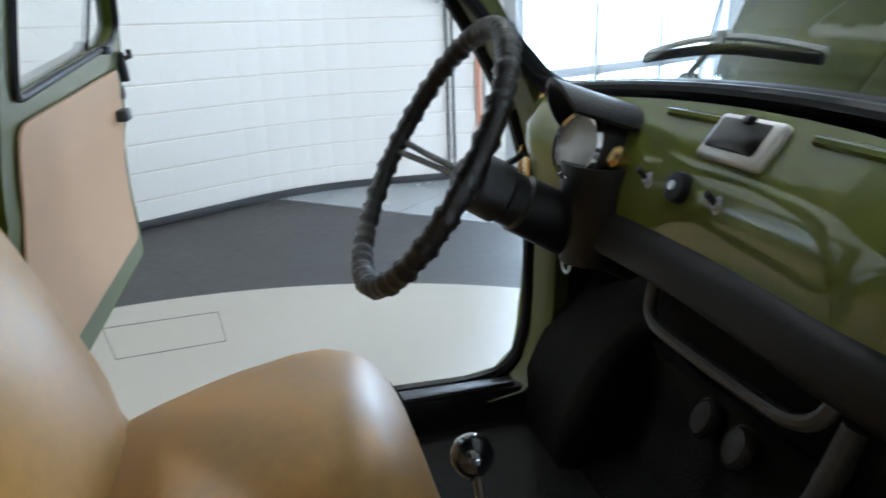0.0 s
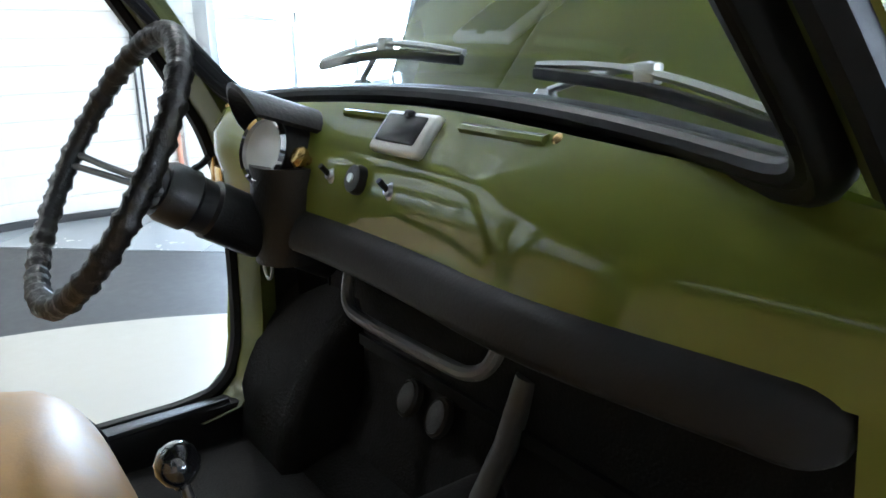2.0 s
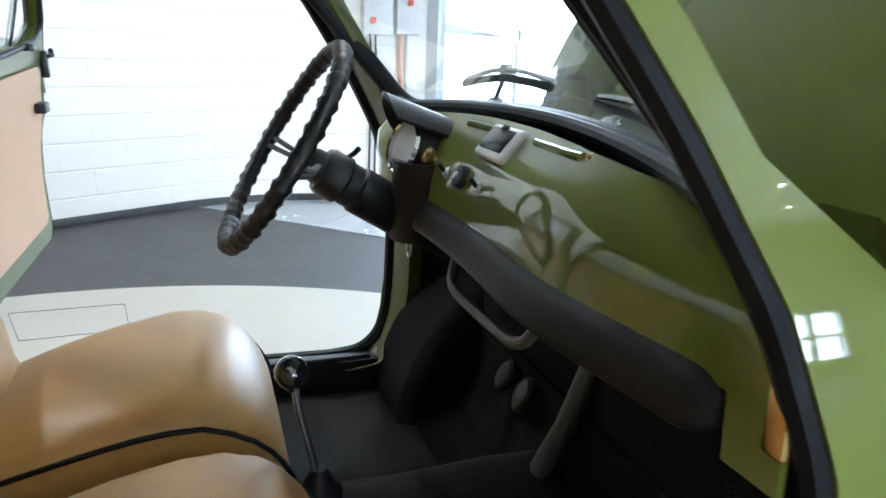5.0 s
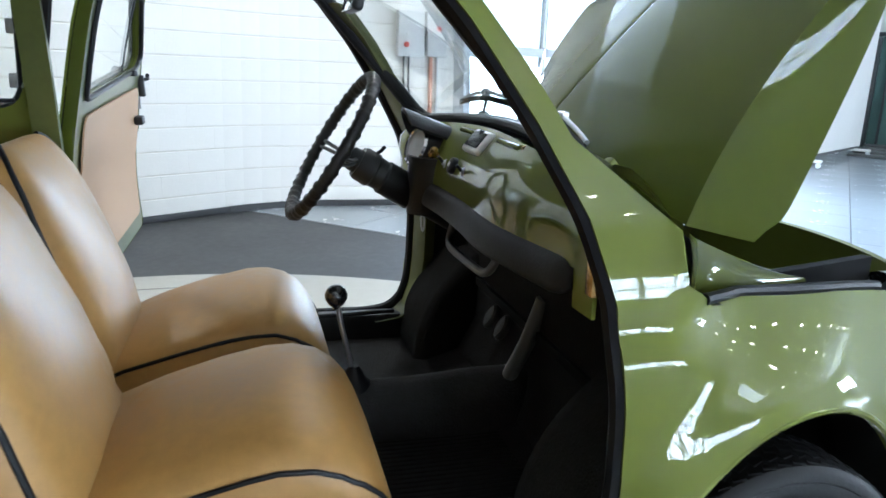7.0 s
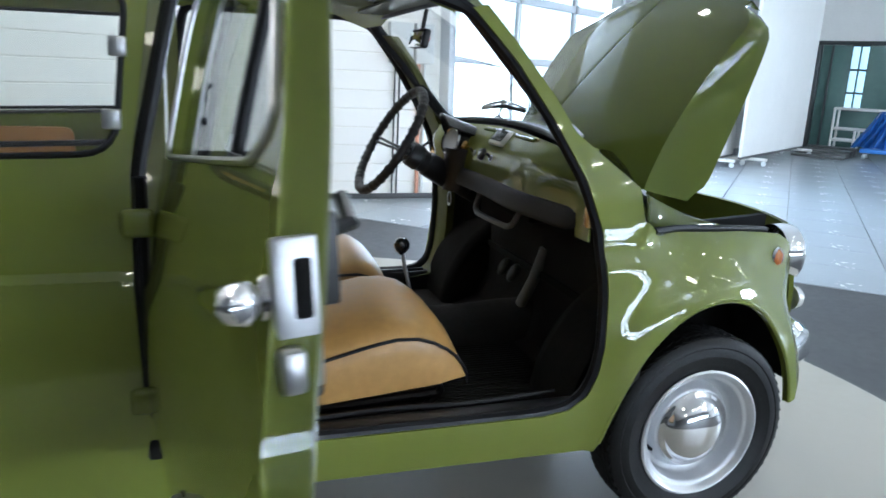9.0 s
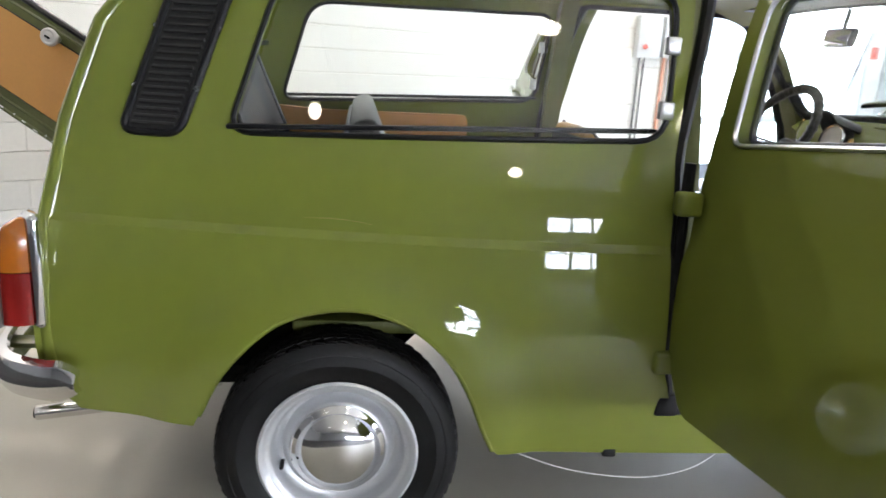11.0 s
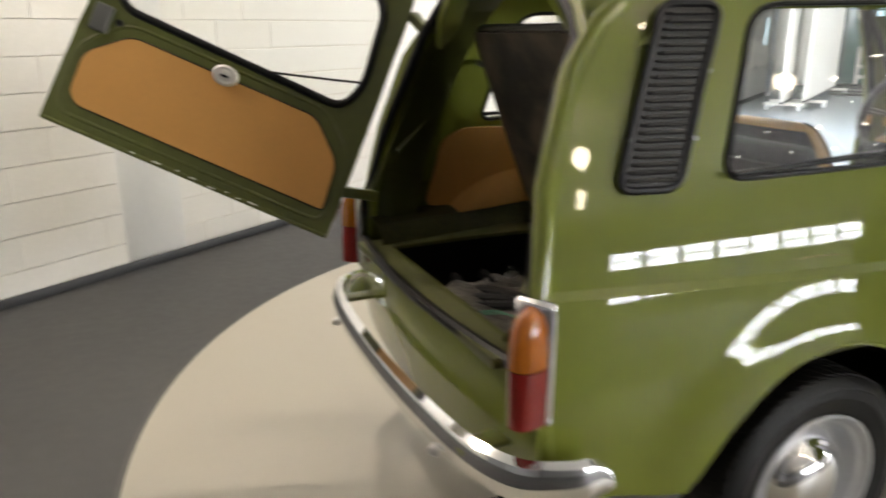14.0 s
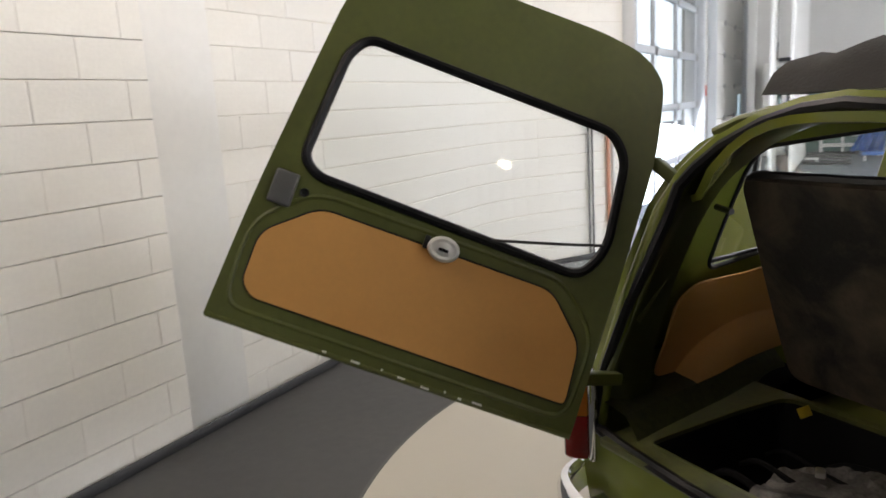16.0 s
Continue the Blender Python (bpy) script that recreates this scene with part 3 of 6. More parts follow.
for k in range(4):
    part("tread", box(0.78, 0.32, 0.035 + 0.03 * k, SM @ Matrix.Translation((0, -0.48 + 0.33 * k, 0.0175 + 0.015 * k)), 0.006), GREY_TUBE, mt_)

# white tube trolley, and a low blue dolly with a sheet thrown over its handle
tr = thing("shelf_trolley", "white tube frame trolley before the office front", "trolley", (12.0, 8.6, 0))
M = Matrix.Translation((12.2, 8.36, 0)) @ Matrix.Rotation(fa, 4, "Z")
for sx in (-0.5, -0.12, 0.5):
    for sy in (-0.2, 0.2):
        part("post", tube([M @ Vector((sx, sy, 0.0)), M @ Vector((sx, sy, 0.78 if sx < -0.3 or sx > 0 else 0.42))], 0.022, 8), WHITE_PLASTIC, tr)
for z in (0.22, 0.42, 0.78):
    for sy in (-0.2, 0.2):
        part("rail", tube([M @ Vector((-0.5, sy, z)), M @ Vector((0.5, sy, z))], 0.022, 8), WHITE_PLASTIC, tr)
    for sx in (-0.5, 0.5):
        part("rail", tube([M @ Vector((sx, -0.2, z)), M @ Vector((sx, 0.2, z))], 0.022, 8), WHITE_PLASTIC, tr)
dl = thing("platform_dolly", "low blue platform dolly on castors with a white handle", "dolly", (11.5, 7.35, 0))
BM_ = Matrix.Translation((11.50, 7.42, 0)) @ Matrix.Rotation(fa, 4, "Z")
part("platform", box(0.80, 0.45, 0.07, BM_ @ Matrix.Translation((0.18, 0, 0.145)), 0.015), BLUE, dl)
for sx in (-0.15, 0.5):
    for sy in (-0.18, 0.18):
        part("castor", lathe([(0, -0.02), (0.045, -0.02), (0.052, 0), (0.045, 0.02), (0, 0.02)], BM_ @ Matrix.Translation((sx, sy, 0.055)) @ Matrix.Rotation(radians(90), 4, "Y"), 14), ALU, dl)
part("handle", tube([BM_ @ Vector(p) for p in ((-0.12, 0.15, 0.17), (-0.10, 0.15, 0.70), (-0.06, 0.15, 0.76), (0.40, 0.15, 0.72), (0.44, 0.15, 0.66), (0.46, 0.15, 0.17))], 0.016, 10), WHITE_PLASTIC, dl)
bs = thing("blue_sheet", "crumpled translucent blue plastic sheet thrown over a dolly", "sheet", (11.4, 7.4, 0.18))
rows = []
for k in range(11):
    f = k / 10
    z = 0.79 - 0.60 * f
    wd = 0.24 + 0.30 * f
    rows.append([BM_ @ Vector((0.06 - 0.18 * f + wd * (j / 18 - 0.5), 0.13 - 0.20 * f ** 1.5 + (0.012 + 0.05 * f) * math.sin(j * 1.15 + k * 0.35) + 0.02 * math.sin(j * 2.7 - k), z - 0.012 * math.sin(j * 0.9) * f)) for j in range(19)])
bm = loft(rows, False, False)
bmesh.ops.solidify(bm, geom=bm.faces[:] + bm.edges[:] + bm.verts[:], thickness=0.006)
part("sheet", bm, BLUE, bs)

# bright yard seen through the glazed door: a pale facade far off, glowing in place of daylight
tagged(finish(box(120, 0.3, 30, Matrix.Translation((12, 34, 14.8))), "backdrop", FARWHITE, smooth=False), "pale glowing backdrop far outside the glazed door, standing in for daylight", "backdrop", kind="structure")

# ceiling lamps: small recessed ones over the far hall, a few mostly added to brighten the wall, warm globes hanging
# over the near hall
SMALL = [(4.7 + 1.2 * i, -1.5 - 1.2 * k) for i in range(8) for k in range(8)]
WALL_FILL_SPOTS = [(-3.4, 0.35, 3.0), (-2.2, 1.25, 4.0), (-1.15, 2.0, 7.5), (2.05, 2.25, 5.0), (4.2, 1.2, 2.4)]     # place and share of light; fill added for the wall, only the fourth is known


def ceiling_lamp(x, y, r, name, label, lens):
    sp = thing(name, label, "ceiling lamp", (x, y, H - 0.03), "ceiling lamps")
    M = Matrix.Translation((x, y, H - 0.02))
    part("ring", lathe([(r, 0.0), (r * 1.22, -0.012), (r * 1.28, 0.0), (r * 1.28, 0.02), (r, 0.02)], M, 28), ALU, sp)
    part("lens", lathe([(0, -0.008), (r * 0.6, -0.006), (r, 0.004)], M, 28), lens, sp, "glowing warm lens")


for x, y in SMALL + [w[:2] for w in WALL_FILL_SPOTS]:
    ceiling_lamp(x, y, 0.07, "ceiling_spotlight", "small round recessed ceiling spotlight, switched on; those by the wall mostly added as fill", SPOT_LENS)
# fill light on the block wall from the added spots
for x, y, share in WALL_FILL_SPOTS:
    area_lamp("spot_light", Matrix.Translation((x, y, H - 0.045)), SPOT_W * share, 0.13, 0.13, (1.0, 0.90, 0.77), "DISK")


def globe_lamp(x, y, z, r, glow, label):
    pl = thing("globe_pendant_lamp", label, "pendant lamp", (x, y, z), "hanging globe lamps")
    part("globe", lathe([(r * math.sin(math.pi * k / 18), -r * math.cos(math.pi * k / 18)) for k in range(0, 19)], Matrix.Translation((x, y, z)), 32), glow, pl, "glowing opal globe")
    part("cap", lathe([(0, r * .94 + .05), (.03, r * .94 + .05), (.05, r * .94), (.03, r * .94 - .01)], Matrix.Translation((x, y, z)), 20), ALU, pl)
    part("rod", tube([(x, y, z + r), (x, y, H)], 0.009, 8), ALU, pl)


for x, y, r in ((-1.9, -5.27, 0.085), (0.87, -3.0, 0.135), (3.1, -5.27, 0.135), (5.3, -3.0, 0.135), (0.9, -7.6, 0.135)):
    globe_lamp(x, y, 3.2, r, WIDE_LENS, "warm glowing globe lamp hanging from the ceiling")
globe_lamp(7.0, -5.75, 3.28, 0.36, GLOBE, "large white glowing globe lamp hanging from the ceiling")
gc = G0 + WD.xy * (GL / 2)
area_lamp("door_daylight", look((gc.x + 0.02, gc.y - 0.06, 1.4), (gc.x + WN.x, gc.y - 0.06 + WN.y, 1.15)), DOOR_W, 3.2, 2.5, (0.84, 0.93, 1.0))
area_lamp("front_daylight", look((7.9, -12.22, 1.25), (7.9, 0, 1.25)), BAND_W, 11.2, 1.2, (0.93, 0.965, 1.0))
area_lamp("hall_daylight", look((15.6, -3.2, 1.9), (6.0, 2.0, 0.9)), HALL_W, 2.6, 1.5, (0.92, 0.965, 1.0))
# daylight window in the side wall of the far hall
hw = tagged(new("window_hall"), "tall bright hall window with white frames", "window", kind="structure")
for k in range(6):
    part("window_post", box(0.08, 0.34, 3.4, Matrix.Translation((15.42, -6.2 + 1.2 * k, 1.7)), 0.008), ALU, hw)
for z in (1.05, 1.7, 2.35):
    part("window_rail", box(0.06, 6.1, 0.20, Matrix.Translation((15.42, -3.2, z)), 0.008), ALU, hw)

# ---------------------------------------------------------------- the car: body shape
# x runs towards its nose from the rear axle, y to its left, z up
LOW = np.polyfit([.15, .25, .33, .42, .50, .55, .60, .65, .69, .716], [.575, .610, .632, .6475, .6525, .6525, .6505, .646, .6405, .636], 4)
UPP = np.polyfit([.730, .745, .78, .82, .86, .90, 1.0, 1.1, 1.2, 1.28, 1.34], [.6245, .6235, .619, .612, .603, .592, .567, .540, .505, .462, .41], 5)


def half(x, z):
    """Half the width of the body at x and height z: a bulging flank, a step at the waist, a rounded upper part."""
    if z < .716:
        w = float(np.polyval(LOW, max(z, .15)))
    elif z < .730:
        w = float(np.polyval(LOW, .716)) + (float(np.polyval(UPP, .730)) - float(np.polyval(LOW, .716))) * (z - .716) / .014
    else:
        w = float(np.polyval(UPP, min(z, 1.34)))
    if x < 0.5:
        w -= 0.13 * min(1.3, (0.5 - x)) ** 1.6 * float(np.interp(z, [.3, .9], [.75, 1.0]))
    r = math.hypot(x, z - 0.26)
    w += 0.020 * (1 - smoothstep(0.33, 0.44, r))
    if x > 1.62:
        k = smoothstep(1.67 + 0.06 * smoothstep(.74, .80, z), 1.86, x)
        roll = float(np.interp(z, [.15, .25, .35, .45, .55, .62, .66, .69, .71, .73, .75, .765, .80], [.590, .615, .633, .645, .650, .645, .636, .623, .610, .592, .569, .545, .49]))
        w = w * (1 - k) + k * roll
        w += 0.022 * (1 - smoothstep(0.350, 0.450, math.hypot(x - 1.94, z - 0.26))) * smoothstep(1.60, 1.68, x)
    if x > 1.7:
        w -= 0.29 * ((x - 1.7) / 0.75) ** 2.1 * float(np.interp(z, [.28, .42, .55, .66], [.22, .50, .85, 1.0]))
    if x > 2.19:
        w -= 3.2 * (x - 2.19) ** 2 * float(np.interp(z, [.55, .68], [1.0, 0.0]))
    return w


def side(s):
    return lambda x, z: Vector((x, s * half(x, z), z))


car = thing("estate_car", "small olive-green classic estate car with doors, bonnet and tailgate open", "car", (0.9, 0, 0))
QWIN = fillet([(-0.232, 0.905), (0.632, 0.935), (0.655, 1.225), (-0.135, 1.215)], [0.05, 0.06, 0.05, 0.07])
QUARTER = [(0.335, .262), (.70, .255), (.705, .36), (.665, .48), (.655, .70), (.655, .9), (.68, 1.1), (.70, 1.275), (-.22, 1.275), (-.36, 1.235), (-.44, 1.18), (-.50, 1.1), (-.565, .91), (-.600, .72), (-.605, .5), (-.59, .37), (-.54, .315), (-.30, .302),
           ]
REAR_ARCH = [(p.x, p.y) for p in (Vector(q).to_2d() for q in spline([(-.288, .328, 0), (-.238, .43, 0), (-.16, .520, 0), (-.09, .564, 0), (0, .584, 0), (.08, .577, 0), (.155, .545, 0), (.220, .485, 0), (.265, .41, 0), (.300, .325, 0), (.325, .272, 0)], 4))]
QUARTER = QUARTER + REAR_ARCH
OPEN = fillet([(.705, .36), (1.49, .357), (1.555, .367), (1.595, .40), (1.615, .455), (1.622, .52), (1.622, .64), (1.609, .777), (1.571, .888), (1.504, 1.004), (1.42, 1.127), (1.325, 1.235), (1.24, 1.262), (.74, 1.262), (.665, .9), (.665, .5)], 0.03, 3)
ARCH = [(p.x, p.y) for p in (Vector(q).to_2d() for q in spline([(1.648, .27, 0), (1.664, .37, 0), (1.705, .475, 0), (1.775, .555, 0), (1.86, .598, 0), (1.95, .608, 0), (2.035, .590, 0), (2.11, .545, 0), (2.17, .475, 0), (2.208, .39, 0), (2.222, .305, 0)], 4))]
FRONT = [(.70, .255), (1.64, .243)] + ARCH + [(2.248, .305), (2.285, .37), (2.325, .46), (2.355, .55), (2.345, .65), (2.31, .690), (2.25, .722), (2.10, .745), (1.78, .762), (1.715, .80), (1.705, .872), (1.55, .988), (1.50, 1.065), (1.42, 1.17), (1.36, 1.245), (1.325, 1.237),
         (1.42, 1.127), (1.504, 1.004), (1.571, .888), (1.609, .777), (1.622, .64), (1.622, .52), (1.615, .455), (1.595, .40), (1.555, .367), (1.49, .357), (.705, .36)]
for s, nm in ((-1, "right"), (1, "left")):
    part("quarter_panel", sheet(QUARTER, [QWIN], side(s), 0.03, 0.022, 0.025, (.708, .716, .730, .744)), GREEN, car, "glossy olive-green rear side panel", angle=28)
    part("front_wing", sheet(FRONT, [], side(s), 0.025, 0.02, 0.022), GREEN, car, "glossy olive-green front wing with sill", angle=28)
    for arc in (REAR_ARCH, ARCH):
        part("arch_lip", tube([(x, s * (half(x, z) - 0.006), z) for x, z in arc], 0.007, 8), GREEN, car, "rolled edge of the wheel arch")
    # cant rail and gutter over the doors
    part("cant_rail", tube([(x, s * (half(x, 1.272) - 0.012), 1.272) for x in np.linspace(-0.20, 1.33, 24)], 0.016, 10), GREEN, car)
    part("gutter", tube([(x, s * (half(x, 1.285) + 0.006), 1.288) for x in np.linspace(-0.20, 1.32, 24)], 0.007, 8), GREEN, car)
    # rubber seals
    inner = [(x, s * (half(x, z) - 0.018), z) for x, z in dense(OPEN, 0.04)]
    part("door_seal", tube(inner, 0.0145, 8, True, up=(0, 1, 0)), RUBBER, car, "black rubber door seal")
    if s > 0:
        post = []
        for x, z in dense([(1.49, .345), (1.56, .357), (1.60, .395), (1.620, .45), (1.628, .52), (1.628, .64), (1.615, .777), (1.577, .888), (1.510, 1.004), (1.426, 1.127), (1.331, 1.235)], 0.03, False):
            w = half(x, z)
            post.append([(x + 0.004, w - 0.022, z), (x - 0.004, w - 0.034, z), (x + 0.002, w - 0.060, z), (x + 0.020, w - 0.085, z), (x + 0.05, w - 0.080, z), (x + 0.03, w - 0.020, z)])
        part("door_post", loft(post), GREEN_SHADED, car, "olive-green inner face of the front door post")
    wr = [(x, s * (half(x, z) + 0.001), z) for x, z in dense(QWIN, 0.03)]
    part("window_seal", tube(wr, 0.008, 8, True, 0.7, (0, 1, 0)), RUBBER, car, "dark rubber seal of the side window")
    g = part("side_window", sheet(QWIN, [], lambda x, z, s=s: Vector((x, s * (half(x, z) - 0.008), z)), 0.08, 0.004), GLASS, car, "sliding side window glass")
    g.visible_shadow = False
    part("window_runner", box(0.86, 0.018, 0.010, Matrix.Translation((0.2, s * (half(0.2, .93) - 0.03), 0.935)) @ Matrix.Rotation(radians(-2), 4, "Y"), 0.004), RUBBER, car)
    for xx, zz in ((0.628, 0.995), (0.640, 1.12)):
        part("window_catch", box(0.03, 0.02, 0.035, Matrix.Translation((xx, s * (half(xx, zz) + 0.008), zz)), 0.004), STEEL, car, "bright window catch")
    # ventilation grille behind the side window
    VENT = fillet([(-0.44, 0.897), (-0.325, 0.897), (-0.215, 1.215), (-0.33, 1.215)], 0.03)
    VO = lambda z: 0.011 + 0.012 * min(1.0, max(0.0, (z - 1.08) / 0.12))
    vent = part("vent_grille", sheet(VENT, [], lambda x, z, s=s: Vector((x, s * (half(x, z) + VO(z)), z)), 0.03, 0.006), GRILLE, car, "black slatted air intake grille")
    part("vent_rim", tube([(x, s * (half(x, z) + VO(z) - 0.001), z) for x, z in dense(VENT, 0.03)], 0.008, 8, True, up=(0, 1, 0)), RUBBER, vent)
    for k in range(22):
        z = 0.915 + k * 0.0135
        xa = -0.44 + (z - 0.897) * 0.345 + 0.016
        pts = [(x, s * (half(x, z) + VO(z) + 0.004), z) for x in (xa, xa + 0.04, xa + 0.083)]
        part("slat", tube(pts, 0.0042, 6), GRILLE, vent)
    for zz in (0.985, 1.10):
        for dx in (-0.004, 0.118):
            xx = -0.44 + (zz - 0.897) * 0.345 + dx
            part("screw", lathe([(0, 0.004), (0.004, 0.002), (0.005, 0)], Matrix.Translation((xx, s * (half(xx, zz) + 0.018), zz)) @ Matrix.Rotation(radians(90 * -s * -1), 4, "X"), 8), STEEL, vent)
    # wheel housings
    for wx in (0.0, 1.94):
        bm = bmesh.new()
        rings = []
        for k in range(19):
            a0 = 0.80 if wx == 0.0 else 0.22     # the rear housing is open towards the sill
            a = a0 + (math.pi - 0.22 - a0) * k / 18
            rings.append([(wx + r * math.cos(a), s * (min(0.59, half(wx + 0.33 * math.cos(a), 0.27 + 0.325 * math.sin(a)) - 0.03) - h), 0.27 + r * math.sin(a)) for r, h in ((0.325, 0), (0.325, 0.19), (0.05, 0.19))])
        bm = loft(rings, False, False)
        bmesh.ops.solidify(bm, geom=bm.faces[:] + bm.edges[:] + bm.verts[:], thickness=0.004)
        part("wheel_housing", bm, DARK, car, "black inner wheel housing")

# roof: rim round an open folding top
def roof(x, y):
    ye = half(max(x, -0.38), 1.285) * (1 - 0.30 * smoothstep(-0.18, -0.46, x))
    t = min(1.45, abs(y) / ye)
    z = 1.345 - 0.062 * t ** 3
    z -= 0.05 * smoothstep(1.15, 1.36, x) + 0.035 * smoothstep(-0.28, -0.46, x)
    return Vector((x, y, z))


RO = [(1.345, y) for y in np.linspace(-0.40, 0.40, 9)] + [(x, half(x, 1.285) - 0.0) for x in np.linspace(1.30, -0.20, 14)] + [(-0.30, .445), (-0.37, .425), (-0.42, .40), (-0.455, 0.30), (-0.462, 0), (-0.455, -0.30), (-0.42, -.40), (-0.37, -.425), (-0.30, -.445)] + [(x, -half(x, 1.285)) for x in np.linspace(-0.20, 1.30, 14)]
RH = fillet([(-0.12, -0.37), (1.14, -0.40), (1.14, 0.40), (-0.12, 0.37)], 0.05)
part("roof", sheet(RO, [RH], roof, 0.06, 0.018, 0.05), GREEN, car, "olive-green roof with the folding top open")
part("roof_canvas", sheet(fillet([(0.22, -0.39), (1.15, -0.41), (1.15, 0.41), (0.22, 0.39)], 0.04), [], lambda x, y: roof(x, y) + Vector((0, 0, 0.012 + 0.004 * math.sin(x * 30))), 0.05, 0.006), CANVAS, car, "dark canvas folding top, part open")
part("roof_rail", tube([roof(x, y) + Vector((0, 0, 0.006)) for x, y in dense(RH, 0.06)], 0.010, 8, True), RUBBER, car)
folds = [(0.10, 1.35), (0.08, 1.42), (0.03, 1.440), (-0.01, 1.42), (-0.05, 1.447), (-0.11, 1.435), (-0.16, 1.40), (-0.20, 1.345), (-0.05, 1.34)]
rings = []
for k in range(17):
    y = -0.38 + 0.76 * k / 16
    d = 0.012 * math.sin(k * 1.7)
    e = 1 - 0.25 * abs(y / 0.38) ** 4
    rings.append([(x + d * 0.5, y, 1.335 + (z - 1.335 + d * (z > 1.36)) * e) for x, z in folds])
part("folded_top", loft(rings), CANVAS, car, "folded dark canvas sunroof")

# windscreen
def screen_at(y, h):
    """A point of the windscreen: y across, h from 0 at its foot to 1 at its head."""
    z0, z1 = 0.959 - 0.028 * (y / 0.5) ** 2, 1.285 - 0.03 * (y / 0.5) ** 2
    z = z0 + (z1 - z0) * h
    return Vector((1.687 - 0.955 * (z - 0.959) - 0.38 * y * y, y, z))


def ws_half(h):
    return 0.497 - 0.035 * h


WS = fillet([(-1, 0), (1, 0), (1, 1), (-1, 1)], 0.12, 6)
ws_map = lambda u, v: screen_at(u * ws_half(v), v)
g = part("windscreen", sheet(WS, [], ws_map, 0.12, 0.004), GLASS, car, "clear windscreen glass")
g.visible_shadow = False
part("windscreen_seal", tube([ws_map(u, v) + Vector((-0.006, 0, -0.002)) for u, v in dense(WS, 0.06)], 0.020, 12, True, 0.8), RUBBER, car, "thick black windscreen rubber")
part("windscreen_lip", tube([ws_map(u * 0.99, 0.012 + 0.97 * v) + Vector((-0.020, 0, -0.002)) for u, v in dense(WS, 0.06)], 0.011, 10, True), RUBBER, car)
# header over the windscreen and the inner pillars
hd = [[screen_at(y, 1.0) + Vector(o) for y in np.linspace(-0.46, 0.46, 13)] for o in ((0.03, 0, 0.0), (0.01, 0, 0.035), (-0.07, 0, 0.035), (-0.09, 0, 0.0), (-0.02, 0, -0.012))]
part("header", loft([[r[k] for r in hd] for k in range(13)]), GREEN_SHADED, car)
for s in (-1, 1):
    rings = []
    for h in np.linspace(0, 1, 9):
        p = screen_at(s * (ws_half(h) + 0.012), h)
        z = p.z
        xo = float(np.interp(z, [.888, 1.004, 1.127, 1.235, 1.262], [1.571, 1.504, 1.42, 1.325, 1.30]))
        out = Vector((xo + 0.010, s * (half(xo, z) - 0.020), z))
        rings.append([p + Vector((0.014, 0, 0)), p + Vector((-0.004, 0, 0)), out, out + Vector((0.02, 0, 0.01))])
    part("pillar", loft(rings), GREEN_SHADED, car, "olive-green windscreen pillar")

# scuttle between the windscreen and the bonnet
rows = []
for k in range(27):
    y = -0.60 + 1.2 * k / 26
    yy = max(-0.53, min(0.53, y))
    a = screen_at(yy, 0.0) + Vector((0.01, y - yy, -0.004 + 0.03 * (abs(y) > 0.54)))
    zc = 0.935 - 0.19 * y * y - 0.05 * smoothstep(0.5, 0.62, abs(y))
    b = Vector((1.725, y * (half(1.705, 0.87) / 0.60), zc))
    c = Vector((1.725, b.y * 0.99, zc - 0.10))
    rows.append([a.lerp(b, t) + Vector((0, 0, 0.018 * math.sin(math.pi * t))) for t in (0, .2, .4, .6, .8, 1)] + [c])
bm = loft(rows, False, False)
bmesh.ops.solidify(bm, geom=bm.faces[:] + bm.edges[:] + bm.verts[:], thickness=0.008)
part("scuttle", bm, GREEN, car, "olive-green scuttle below the windscreen", angle=50)

# luggage bay, gap rubbers and nose
lb = part("luggage_bay", box(0.56, 0.84, 0.02, Matrix.Translation((2.02, 0, 0.52))), DARK, car, "black luggage bay under the bonnet", smooth=False)
for s in (-1, 1):
    part("bay_side", box(0.56, 0.02, 0.24, Matrix.Translation((2.02, s * 0.415, 0.635)) @ Matrix.Rotation(radians(-s * 16), 4, "Z")), DARK, lb, smooth=False)
part("bay_wall", box(0.02, 0.9, 0.36, Matrix.Translation((1.765, 0, 0.66))), DARK, lb, smooth=False)
